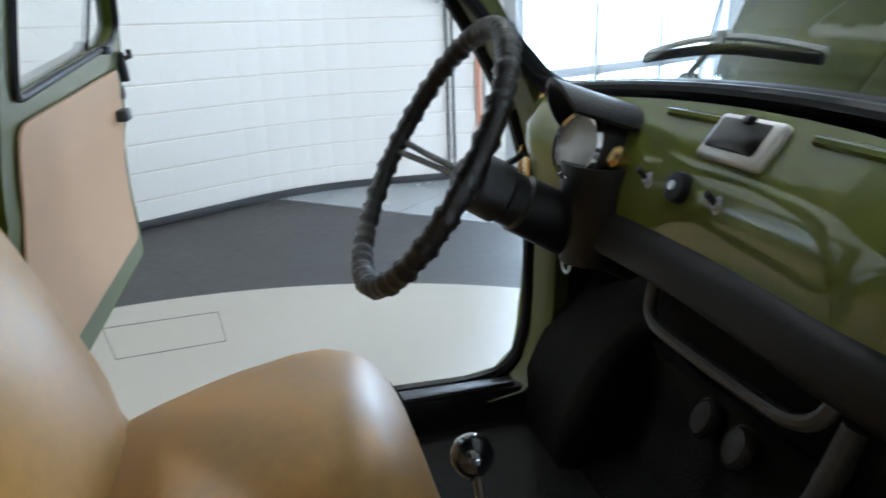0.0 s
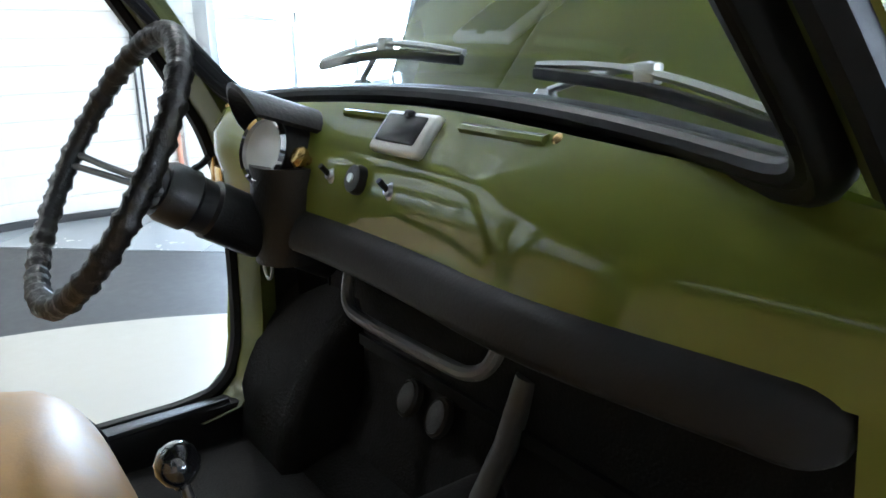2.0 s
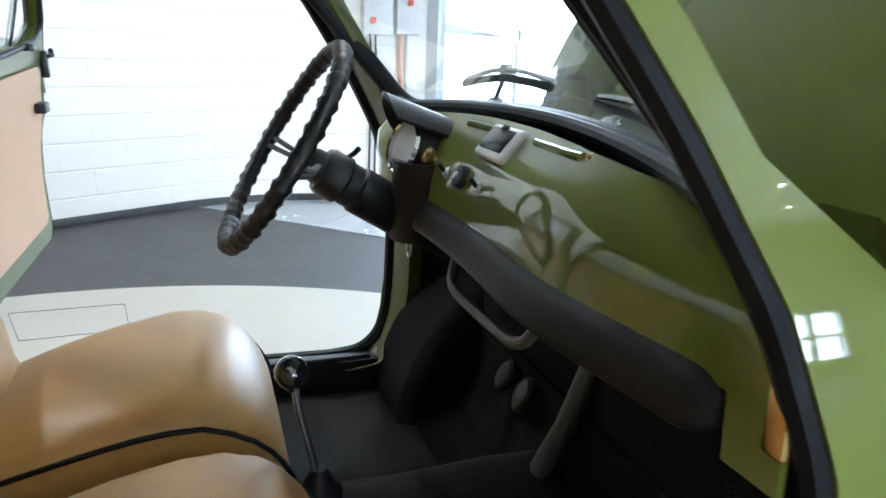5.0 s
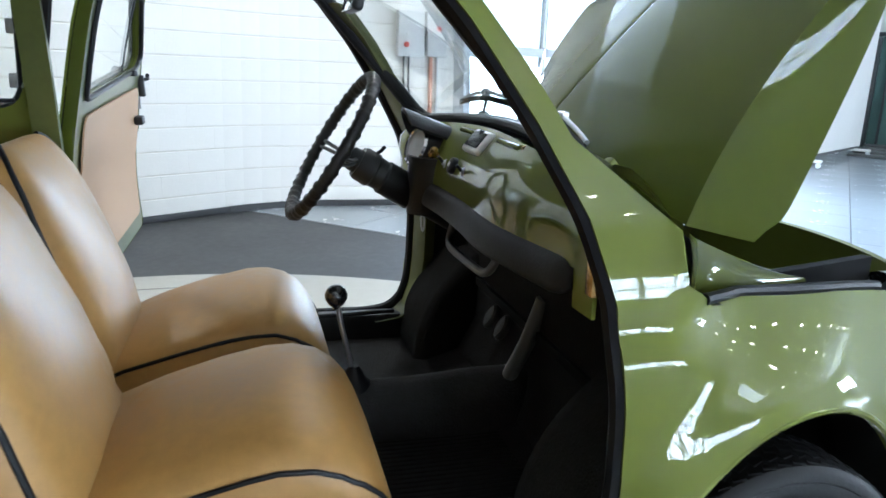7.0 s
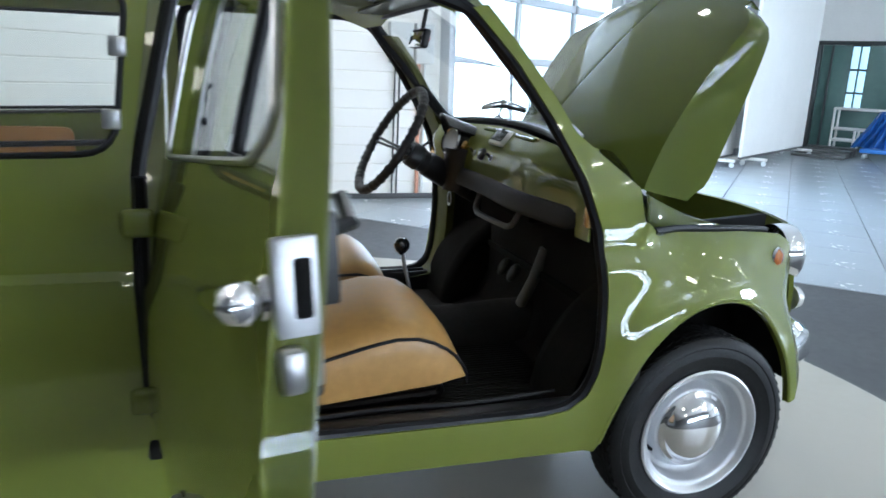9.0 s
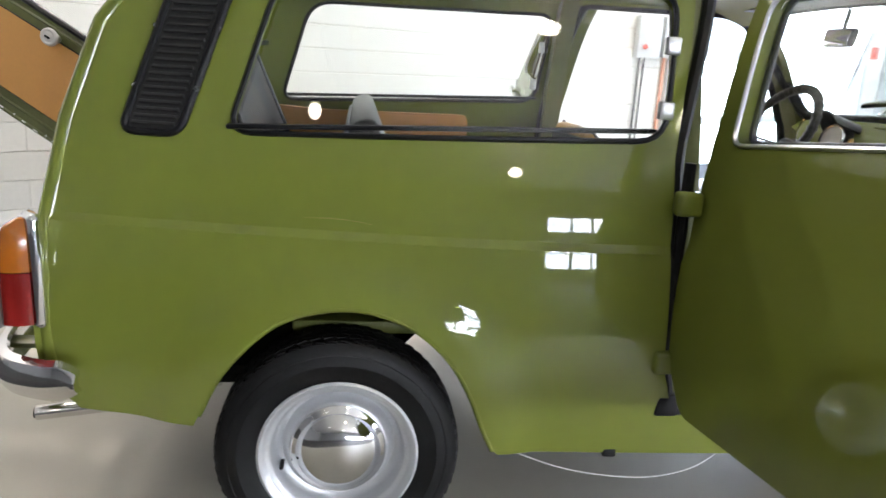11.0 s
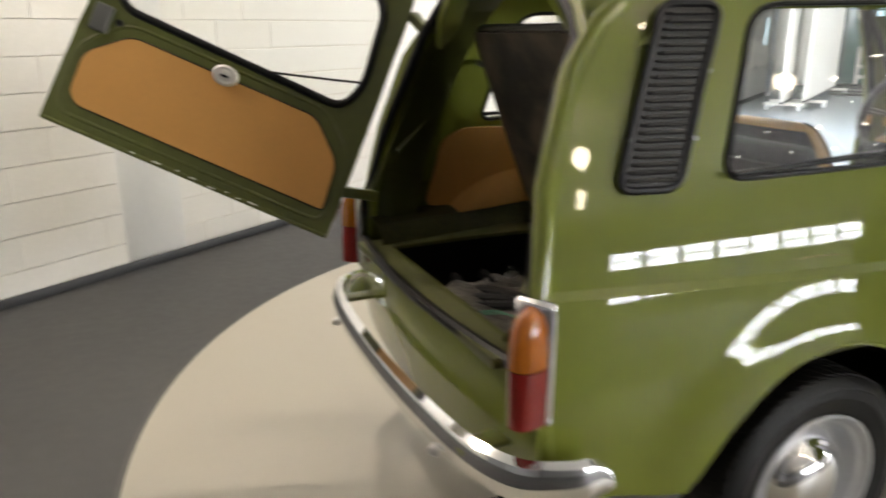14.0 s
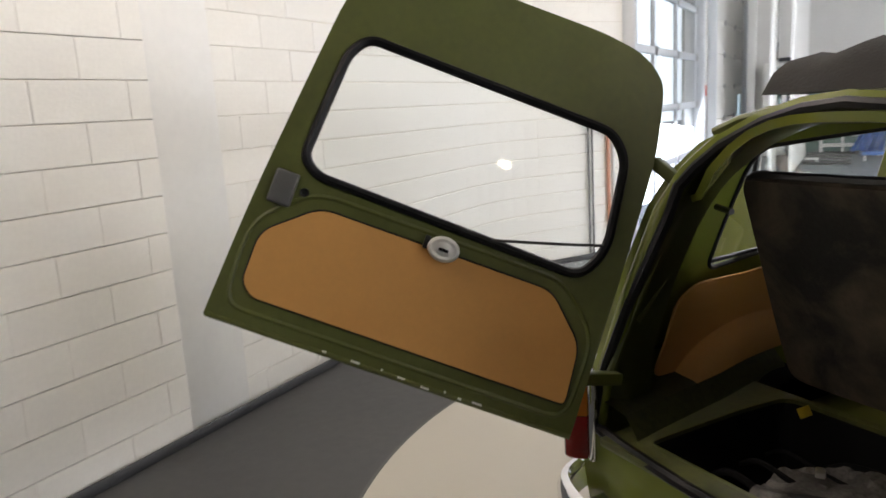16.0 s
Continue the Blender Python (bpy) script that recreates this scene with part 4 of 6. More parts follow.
for s in (-1, 1):
    edge = [(x, s * (half(x, z) - 0.004), z + 0.004) for x, z in ((1.76, .766), (1.85, .760), (1.97, .754), (2.10, .745), (2.16, .738), (2.185, .734))]
    part("gap_rubber", tube(edge, 0.009, 8), RUBBER, car, "black rubber strip along the bonnet gap")
    lo = spline([(1.717, s * half(1.717, .80), 0.80), (1.785, s * 0.540, 0.764), (1.90, s * 0.51, 0.757), (2.04, s * 0.465, 0.750)], 5)
    up = spline([(1.712, s * half(1.712, .872), 0.872), (1.785, s * 0.520, 0.840), (1.90, s * 0.480, 0.795), (2.02, s * 0.458, 0.756)], 5)
    bm = loft([[a.lerp(b, k / 6) + Vector((0, s, 0.9)) * (0.006 * math.sin(math.pi * k / 6)) for k in range(7)] for a, b in zip(lo, up)], False, False)
    bmesh.ops.solidify(bm, geom=bm.faces[:] + bm.edges[:] + bm.verts[:], thickness=0.008)
    part("inner_wing", bm, GREEN, car)
    top = [Vector((p.x, p.y - s * 0.014, p.z - 0.004)) for p in up] + [Vector((x, s * (half(x, z) - 0.020), z)) for x, z in ((2.08, .742), (2.15, .735), (2.22, .724), (2.28, .705))]
    bm = loft([[p, Vector((p.x, p.y - s * 0.02, p.z - 0.06)), Vector((p.x, p.y - s * 0.05, 0.53))] for p in top], False, False)
    bmesh.ops.solidify(bm, geom=bm.faces[:] + bm.edges[:] + bm.verts[:], thickness=0.004)
    part("bay_lining", bm, DARK, lb)
NO = [(-.43, .30), (.43, .30), (.46, .42), (.45, .56), (.42, .66), (.37, .735), (-.37, .735), (-.42, .66), (-.45, .56), (-.46, .42)]
part("nose_panel", sheet(NO, [], lambda y, z: Vector((2.455 - 0.62 * y * y - 0.5 * max(0, z - 0.60) ** 1.6 - 0.25 * max(0, .42 - z) ** 1.5, y, z)), 0.05, 0.012), GREEN, car, "olive-green front panel")
for s in (-1, 1):
    M = Matrix.Translation((2.322, s * 0.372, 0.650)) @ Matrix.Rotation(radians(s * 6), 4, "Z") @ Matrix.Rotation(radians(90), 4, "Y")
    hl = part("headlight", lathe([(0.080, -0.02), (0.084, 0.02), (0.080, 0.034), (0.070, 0.038), (0.068, 0.03)], M, 32), CHROME, car, "round headlight with chrome ring")
    part("lens", lathe([(0, 0.052), (0.03, 0.05), (0.055, 0.043), (0.069, 0.034)], M, 32), DIAL, hl)
    M = Matrix.Translation((2.20, s * (half(2.20, .672) - 0.002), 0.672)) @ Matrix.Rotation(radians(-s * 68), 4, "Z") @ Matrix.Rotation(radians(90), 4, "X") @ Matrix.Rotation(radians(180 if s > 0 else 0), 4, "X")
    if s < 0:
        M = Matrix.Translation((2.20, s * (half(2.20, .672) - 0.002), 0.672)) @ Matrix.Rotation(radians(25), 4, "Z") @ Matrix.Rotation(radians(90), 4, "X")
    ind = part("side_repeater", lathe([(0, 0.016), (0.014, 0.014), (0.022, 0.006), (0.023, 0)], M, 24), AMBER, car, "round amber side indicator")
    part("bezel", lathe([(0.023, 0.003), (0.026, 0.006), (0.028, 0.0)], M, 24), CHROME, ind)
    M = Matrix.Translation((2.385, s * 0.385, 0.515)) @ Matrix.Rotation(radians(90), 4, "Y")
    part("parking_light", lathe([(0, 0.04), (0.02, 0.037), (0.034, 0.02), (0.036, 0.0)], M, 24), DIAL, car, "small round clear front light")

# bonnet, raised
def bonnet(u, v):
    """v from 0 at the hinge to 1 at the tip, u across from -1 to 1, past +-1 the turned-down flank."""
    tip = 1 - 0.22 * max(0.0, (v - 0.84) / 0.16) ** 2.2
    cx, cz = 1.715 + 0.40 * v, 0.925 + 0.50 * v - 0.07 * v * v * (v > 0.0)
    rx, rz = 1.83 + 0.265 * v - 0.15 * v * (1 - v), 0.838 + 0.465 * v
    ry = (0.421 + 0.047 * v) * tip
    t = min(1.0, abs(u))
    e = t ** 2.3
    p = Vector((cx + (rx - cx) * e, math.copysign(ry * t, u), cz + (rz - cz) * e))
    if abs(u) > 1:
        k = (abs(u) - 1) / 0.35
        d = (0.160 * (1 - v) ** 0.6 + 0.012 + 0.13 * v * (1 - v)) * (0.80 + 0.20 * smoothstep(0.0, 0.12, v))
        p += Vector((0.97 * d * k, math.copysign(0.008 * math.sin(math.pi * min(k, 1)), u), -0.22 * d * k))
    # fine middle crease
    p += Vector((0.0022, 0, -0.0016)) * math.exp(-(u / 0.007) ** 2)
    return p


rows = []
us = [-1.35, -1.25, -1.15, -1.06, -1.0, -0.95, -0.85, -0.7, -0.55, -0.4, -0.25, -0.12, -0.06, -0.02, -0.008, 0, 0.008, 0.02, 0.06, 0.12, 0.25, 0.4, 0.55, 0.7, 0.85, 0.95, 1.0, 1.06, 1.15, 1.25, 1.35]
for v in np.linspace(0, 1, 22):
    rows.append([bonnet(u, float(v)) for u in us])
tip_row = [p + Vector((0.035, 0, 0.004)) for p in rows[-1]]
rows.append([p.lerp(q, 0.6) + Vector((0, 0, 0.012)) for p, q in zip(rows[-1], tip_row)])
rows.append([q + Vector((0.012, 0, -0.012)) for q in tip_row])
bm = loft(rows, False, False)
bmesh.ops.solidify(bm, geom=bm.faces[:] + bm.edges[:] + bm.verts[:], thickness=0.006)
bonnet_ob = part("bonnet", bm, GREEN, car, "raised olive-green bonnet with centre crease", angle=38)
for s in (-1, 1):
    part("bonnet_hinge", box(0.06, 0.03, 0.025, Matrix.Translation((1.735, s * 0.30, 0.905)) @ Matrix.Rotation(radians(-40), 4, "Y"), 0.005), GREEN, bonnet_ob)

# rear end: frame round the tailgate opening, lower panel, sill
def rear_x(z):
    return float(np.interp(z, [.30, .45, .62, .75, .91, 1.1, 1.2, 1.30, 1.36], [-.63, -.652, -.652, -.635, -.60, -.530, -.49, -.45, -.42]))


def rear(y, z):
    w = half(-0.58, min(z, 1.30))
    return Vector((rear_x(z) + 0.048 * max(0, abs(y) / w) ** 2, y, z))


def ro(z, k=0.0):
    return half(-0.58, z) + k


ROUT = [(ro(z), z) for z in (.33, .5, .65, .8, .95, 1.08)] + [(.392, 1.17), (.35, 1.215), (.285, 1.262), (.18, 1.310), (.09, 1.333), (0, 1.342)]
ROUT = ROUT + [(-y, z) for y, z in ROUT[::-1][1:]]
RHOLE = fillet([(-.45, .585), (.45, .585), (.465, .75), (.415, 1.05), (.365, 1.155), (.27, 1.235), (.15, 1.285), (-.15, 1.285), (-.27, 1.235), (-.365, 1.155), (-.415, 1.05), (-.465, .75)], 0.04)
RMID = [(ro(z) - 0.022, z) for z in (.583, .70, .80, .95, 1.08)] + [(.372, 1.155), (.332, 1.20), (.270, 1.247), (.17, 1.293), (.085, 1.316), (0, 1.324)]
RMID = RMID + [(-y, z) for y, z in RMID[::-1][1:]]
part("rear_frame", sheet(ROUT, [RMID], rear, 0.04, 0.012, 0.03), GREEN, car, "olive-green frame of the tailgate opening")


def cut(poly, ang, cy=0.0, cz=0.93):
    """Where a ray from the middle of the opening meets the loop."""
    d, best = Vector((math.cos(ang), math.sin(ang))), None
    for p, q in zip(poly, list(poly[1:]) + [poly[0]]):
        hit = geometry.intersect_line_line_2d(Vector((cy, cz)), Vector((cy, cz)) + d * 3, Vector(p), Vector(q))
        if hit is not None and (best is None or (hit - Vector((cy, cz))).length > best):
            best = (hit - Vector((cy, cz))).length
    return cy + d.x * (best or 0.4), cz + d.y * (best or 0.4)


flange = []
for k in range(81):
    ang = math.radians(-33 + 246 * k / 80) + 0.0013
    (y0, z0), (y1, z1) = cut(RMID, ang), cut(RHOLE, ang)
    a, b = rear(y0, z0), rear(y1, z1)
    flange.append([a + Vector((0.002, 0, 0)), a.lerp(b, 0.15) + Vector((0.030, 0, 0)), a.lerp(b, 0.6) + Vector((0.045, 0, 0)), b + Vector((0.075, 0, 0)), b + Vector((0.16, b.y * 0.04, 0))])
bm = loft(flange, False, False)
bmesh.ops.solidify(bm, geom=bm.faces[:] + bm.edges[:] + bm.verts[:], thickness=0.004)
# the flange lies recessed, so it takes the green with shade in its colour
part("opening_flange", bm, GREEN_SHADED, car, "olive-green inner flange of the tailgate opening")
for s in (-1, 1):
    cz = [.36, .43, .50, .60, .72, .82, .91, 1.0, 1.1, 1.15, 1.18, 1.21, 1.235]
    cp = [(float(np.interp(z, [.37, .5, .72, .91, 1.1, 1.18, 1.235], [-.59, -.605, -.600, -.565, -.50, -.44, -.36])) + 0.010, z) for z in cz]
    part("corner_post", tube([(x, s * (half(x, z) - 0.016), z) for x, z in cp], 0.021, 12), GREEN, car)
part("tailgate_seal", tube([rear(y, z) + Vector((-0.004, 0, 0)) for y, z in dense(RMID, 0.04)], 0.0135, 8, True, up=(1, 0, 0)), RUBBER, car, "black rubber seal of the tailgate opening")
part("rear_sill", box(0.085, 0.86, 0.02, Matrix.Translation((-0.612, 0, 0.578)), 0.006), GREEN_SHADED, car)

# tail lights
for s in (-1, 1):
    M = Matrix.Translation((-0.618, s * 0.512, 0.0)) @ Matrix.Rotation(radians(-s * 30), 4, "Z")
    tl = part("tail_light", box(0.026, 0.080, 0.235, M @ Matrix.Translation((0.006, 0, 0.615)), 0.012, 3), CHROME, car, "tall chrome-backed tail light, amber over red")

    def lens(z0, z1, top):
        rings = []
        for k in range(9):
            f = k / 8
            z = z0 + (z1 - z0) * f
            w, d = 0.034, 0.052
            if top:
                q = math.sqrt(max(0.0, 1 - f ** 3))
                w, d = w * (0.25 + 0.75 * q), d * (0.25 + 0.75 * q)
            rings.append([M @ Vector((-0.008 - d * math.sin(a), w * math.cos(a), z)) for a in np.linspace(0, math.pi, 11)])
        return loft(rings)
    part("amber_lens", lens(0.618, 0.722, True), AMBER, tl, "amber lens")
    part("red_lens", lens(0.508, 0.616, False), RED, tl, "red lens")

# bumpers
def bumper(path, name, label, hgt=0.085):
    P = spline(path, 8)
    sec = [(0.0, -0.5), (0.55, -0.46), (0.95, -0.2), (1.0, 0.1), (0.7, 0.42), (0.2, 0.5), (0.05, 0.4), (0.4, 0.1), (0.35, -0.2), (0.05, -0.4)]
    rings = []
    n = len(P)
    for i, p in enumerate(P):
        d = (P[min(i + 1, n - 1)] - P[max(i - 1, 0)]).normalized()
        o = d.cross(Vector((0, 0, 1)))
        if o.dot(p - Vector((0.9, 0, p.z))) < 0:
            o = -o
        k = min(1.0, 0.55 + 0.45 * min(i, n - 1 - i) / 4)
        rings.append([p + o * (a * 0.035) + Vector((0, 0, b * hgt * k)) for a, b in sec])
    return part(name, loft(rings), CHROME, car, label)


bumper([(-0.51, -0.590, .412), (-0.585, -0.582, .412), (-0.665, -0.525, .412), (-0.708, -0.36, .412), (-0.725, 0, .412), (-0.708, 0.36, .412), (-0.665, 0.525, .412), (-0.585, 0.582, .412), (-0.51, 0.590, .412)], "rear_bumper", "curved chrome rear bumper")
for s in (-1, 1):
    part("bumper_iron", box(0.12, 0.05, 0.012, Matrix.Translation((-0.67, s * 0.43, 0.425)), 0.003), GREEN_SHADED, car)
    part("bumper_bolt", lathe([(0, 0.014), (0.008, 0.012), (0.012, 0.004), (0.014, 0)], Matrix.Translation((-0.742, s * 0.36, 0.385)) @ Matrix.Rotation(radians(-90), 4, "Y"), 12), STEEL, car)
bumper([(2.255, -0.50, .385), (2.33, -0.475, .385), (2.43, -0.39, .385), (2.485, -0.2, .385), (2.50, 0, .385), (2.485, 0.2, .385), (2.43, 0.39, .385), (2.33, 0.475, .385), (2.255, 0.50, .385)], "front_bumper", "curved chrome front bumper")
ex = part("exhaust", tube([(-0.685, -0.395, .236), (-0.60, -0.385, .243), (-0.50, -0.37, .25), (-0.40, -0.34, .262), (-0.30, -0.28, .27)], 0.017, 14), CHROME, car, "chrome exhaust tail pipe")
part("exhaust_mouth", lathe([(0.012, 0.002), (0.0125, -0.012), (0, -0.012)], Matrix.Translation((-0.687, -0.395, .236)) @ Matrix.Rotation(radians(-90), 4, "Y"), 14), DARK, ex)
part("underbody", box(1.42, 0.98, 0.06, Matrix.Translation((1.19, 0, 0.235)), 0.02), DARK, car, "dark underbody")
part("rear_underbody", box(0.36, 0.70, 0.05, Matrix.Translation((-0.42, 0, 0.31)), 0.02), DARK, car)
part("silencer", lathe([(0, -0.2), (0.05, -0.195), (0.06, -0.17), (0.06, 0.17), (0.05, 0.195), (0, 0.2)], Matrix.Translation((-0.42, -0.1, 0.275)) @ Matrix.Rotation(radians(90), 4, "X"), 20), STEEL, car)
part("axle", tube([(0, -0.5, .255), (0, 0.5, .255)], 0.03, 10), DARK, car)

# wheels
def wheel(x, s):
    M = Matrix.Translation((x, s * 0.560, 0.2555)) @ Matrix.Rotation(radians(90 if s < 0 else -90), 4, "X")
    prof = [(0.150, -0.055), (0.185, -0.062), (0.215, -0.066), (0.238, -0.062), (0.250, -0.052), (0.2545, -0.035), (0.2555, 0), (0.2545, 0.035), (0.250, 0.052), (0.238, 0.062), (0.228, 0.0640), (0.226, 0.0625), (0.215, 0.0665), (0.206, 0.0672), (0.203, 0.0655), (0.185, 0.063), (0.171, 0.058), (0.163, 0.054), (0.158, 0.046)]
    tyre = finish(lathe(prof, M, 72), "wheel", TYRE, car, "black tyre on a silver steel wheel with chrome hub cap", angle=30)
    tread = bmesh.new()
    for row, (h, wd) in enumerate(((-0.043, 0.012), (-0.026, 0.013), (-0.008, 0.014), (0.010, 0.013), (0.028, 0.013), (0.044, 0.011))):
        for k in range(60):
            a = 2 * math.pi * (k + 0.5 * (row % 2)) / 60
            R = 0.2535 - 0.0025 * (abs(h) > 0.04)
            box(0.005, 0.0195, wd, M @ Matrix.Rotation(a, 4, "Z") @ Matrix.Translation((R, 0, h)) @ Matrix.Rotation(radians(18 * (-1) ** row), 4, "X"), bm=tread)
    tagged(part("tread", tread, TYRE, tyre, "tyre tread blocks", smooth=False), kind="stuff")
    rim = part("rim", lathe([(0.158, 0.046), (0.167, 0.053), (0.168, 0.060), (0.163, 0.0635), (0.157, 0.061), (0.153, 0.050), (0.147, 0.046), (0.142, 0.045), (0.139, 0.040), (0.135, 0.014), (0.129, 0.004), (0.119, 0.002), (0.112, 0.010), (0.107, 0.024), (0.103, 0.027), (0.0, 0.027), (0.0, 0.0), (0.145, -0.04)], M, 64), RIM, tyre, "silver painted steel rim", angle=50)
    part("hub_cap", lathe([(0.100, 0.024), (0.101, 0.031), (0.097, 0.035), (0.090, 0.0365), (0.087, 0.040), (0.080, 0.050), (0.066, 0.060), (0.045, 0.068), (0.022, 0.072), (0, 0.073)], M, 56), CHROME, rim, "domed chrome hub cap", angle=50)
    a = radians(200 if s < 0 else -20)
    part("valve", tube([M @ Vector((0.126 * math.cos(a), 0.126 * math.sin(a), h)) for h in (0.0, 0.034)], 0.0045, 8), RUBBER, rim)
    return tyre


for x in (0.0, 1.94):
    for s in (-1, 1):
        wheel(x, s)

# ---------------------------------------------------------------- doors, hung at their rear edge
DOUT = fillet([(.715, .388), (1.52, .386), (1.562, .42), (1.58, .50), (1.584, .64), (1.576, .775), (1.546, .885), (1.486, 1.0), (1.40, 1.122), (1.315, 1.228), (1.24, 1.252), (.668, 1.252), (.678, .9), (.678, .5)], 0.025, 3)
DWIN = fillet([(.737, .937), (1.20, .962), (1.395, .974), (1.450, 1.010), (1.366, 1.122), (1.275, 1.195), (1.215, 1.212), (.716, 1.212)], [0.03, 0.05, 0.04, 0.03, 0.05, 0.05, 0.05, 0.04], 5)


def hang(s):
    """The swing of a door about its hinge line, which leans in with the flank."""
    h, lean = Vector((0.672, s * 0.652, 0.489)), radians(3.4)
    axis = Vector((0, -s * math.sin(lean), math.cos(lean)))
    return Matrix.Translation(h) @ Matrix.Rotation(radians(s * (82.3 if s < 0 else 86.5)), 4, axis) @ Matrix.Translation(-h)


def car_door(s):
    M = hang(s)
    at = lambda x, z, d=0.0: Vector((x, s * (half(x, z) - d), z))
    door = part("door", turned(sheet(DOUT, [DWIN], lambda x, z: at(x, z), 0.045, 0.006, 0.04), M), GREEN, car, "open olive-green door hung at its rear edge", angle=28)
    part("inner_skin", turned(sheet(DOUT, [DWIN], lambda x, z: at(x, z, 0.034), 0.06, 0.005, 0.05), M), GREEN_SHADED, door)
    loop = dense(DOUT, 0.04)
    rings = [[at(x, z, 0.004), at(x, z, 0.036)] for x, z in loop]
    rings.append(rings[0])
    bm = loft(rings, False, False)
    bmesh.ops.solidify(bm, geom=bm.faces[:] + bm.edges[:] + bm.verts[:], thickness=0.003)
    part("door_edge", turned(bm, M), GREEN, door)
    rings = [[at(x, z, 0.004), at(x, z, 0.036)] for x, z in dense(DWIN, 0.04)]
    rings.append(rings[0])
    bm = loft(rings, False, False)
    bmesh.ops.solidify(bm, geom=bm.faces[:] + bm.edges[:] + bm.verts[:], thickness=0.003)
    part("window_reveal", turned(bm, M), GREEN, door)
    part("window_seal", turned(tube([at(x, z, -0.001) for x, z in dense(DWIN, 0.03)], 0.0045, 8, True, up=(0, 1, 0)), M), STEEL, door, "thin bright trim round the door window")
    part("inner_seal", turned(tube([at(x, z, 0.038) for x, z in dense(DWIN, 0.03)], 0.008, 8, True, up=(0, 1, 0)), M), RUBBER, door)
    g = part("door_glass", turned(sheet(DWIN, [], lambda x, z: at(x, z, 0.02), 0.1, 0.004), M), GLASS, door)
    g.visible_shadow = False
    bar = [at(1.250 + 0.004 * k, 0.955 + 0.0855 * k, 0.014) for k in (.2, 1, 2, 2.85)]
    part("quarter_light_bar", turned(tube(bar, 0.0085, 8), M), RUBBER, door, "upright bar of the quarter light")
    bar = [at(1.226 + 0.004 * k, 0.955 + 0.0855 * k, 0.014) for k in (.2, 1, 2, 2.9)]
    part("window_channel", turned(tube(bar, 0.004, 8), M), STEEL, door)
    # trim card with a kick edge
    card = fillet([(.745, .44), (1.515, .44), (1.535, .62), (1.515, .80), (1.46, .905), (.745, .895)], 0.04)
    part("door_card", turned(sheet(card, [], lambda x, z: at(x, z, 0.043), 0.08, 0.005), M), PINK_CARD, door, "pale tan door trim card")
    # outer handle, inner catch and lock
    P = lambda x, z, d: M @ at(x, z, d)
    hp = spline([P(1.388, .862, -.020), P(1.42, .867, -.026), P(1.47, .875, -.030), P(1.52, .884, -.030), P(1.545, .888, -.026), P(1.558, .890, -.018)], 5)
    grow = [float(np.interp(i / (len(hp) - 1), [0, .1, .45, .8, .93, 1], [.003, .0065, .0105, .0165, .016, .006])) for i in range(len(hp))]
    hnd = part("handle", tube(hp, 0.0105, 12, radii=grow), CHROME, door, "tapered chrome door handle")
    part("handle_stem", tube([P(1.525, .884, 0), P(1.525, .885, -.025)], 0.011, 12), CHROME, hnd)
    part("handle_rose", lathe([(0, 0.008), (0.016, 0.006), (0.019, 0)], Matrix.Translation(P(1.525, .884, 0)) @ M.to_3x3().to_4x4() @ Matrix.Rotation(radians(90 if s < 0 else -90), 4, "X"), 18), CHROME, hnd)
    R3 = M.to_3x3().to_4x4()
    part("lock_plate", box(0.008, 0.034, 0.115, Matrix.Translation(P(1.549, .876, 0.018)) @ R3, 0.003), STEEL, door, "bright lock plate on the door edge")
    part("latch", box(0.022, 0.020, 0.034, Matrix.Translation(P(1.560, .838, 0.018)) @ R3, 0.006), STEEL, door)
    part("latch_slot", box(0.010, 0.014, 0.045, Matrix.Translation(P(1.551, .895, 0.018)) @ R3, 0.003), DARK, door)
    part("inside_catch", box(0.05, 0.03, 0.03, Matrix.Translation(P(1.45, .79, 0.06)) @ R3, 0.006), TRIM_BLACK, door, "black inside door catch")
    cp = [P(1.50, .925, .045), P(1.505, .93, .062), P(1.46, .945, .066)]
    part("window_lever", tube(cp, 0.007, 8), TRIM_BLACK, door)
    part("lever_base", box(0.022, 0.022, 0.075, Matrix.Translation(P(1.503, .905, .045)) @ R3, 0.004), TRIM_BLACK, door)
    part("latch_knob", lathe([(0, 0.02), (0.012, 0.018), (0.014, 0)], Matrix.Translation(P(1.30, .955, .05)), 12), TRIM_BLACK, door)
    for z in (.823, .489):
        part("door_hinge", box(0.055, 0.032, 0.050, Matrix.Translation((0.668, s * 0.650, z)), 0.010, 3), GREEN, door, "outside hinge painted olive green")
    # pressed hollow behind the handle
    return door


for s in (-1, 1):
    car_door(s)
    dv = [(0.672, s * 0.628, z) for z in np.linspace(0.40, 0.90, 8)]
    part("hinge_gap", tube(dv, 0.012, 8), RUBBER, car)
    part("door_check", box(0.05, 0.03, 0.05, Matrix.Translation((0.69, s * 0.63, 0.385)), 0.006), RUBBER, car)
    part("striker", box(0.02, 0.022, 0.055, Matrix.Translation((1.592, s * 0.584, 0.808)), 0.004), BRASS, car, "brass door striker")

# ---------------------------------------------------------------- tailgate, swung out to the left
TU, TV = Vector((-0.8171, 0.4166, 0.3984)).normalized(), Vector((0.4349, -0.0081, 0.9004)).normalized()
TN = TU.cross(TV).normalized()
if TN.y > 0:
    TN = -TN                                # the inner face looks back at the walk
T0 = Vector((-0.757, 0.425, 0.620))


def tg(u, v, d=0.0):
    return T0 + TU * (u * 1.010) + TV * (v * 1.018) + TN * (d - 0.03 * ((v - 0.43) / 0.43) ** 2 * (v > 0.43))


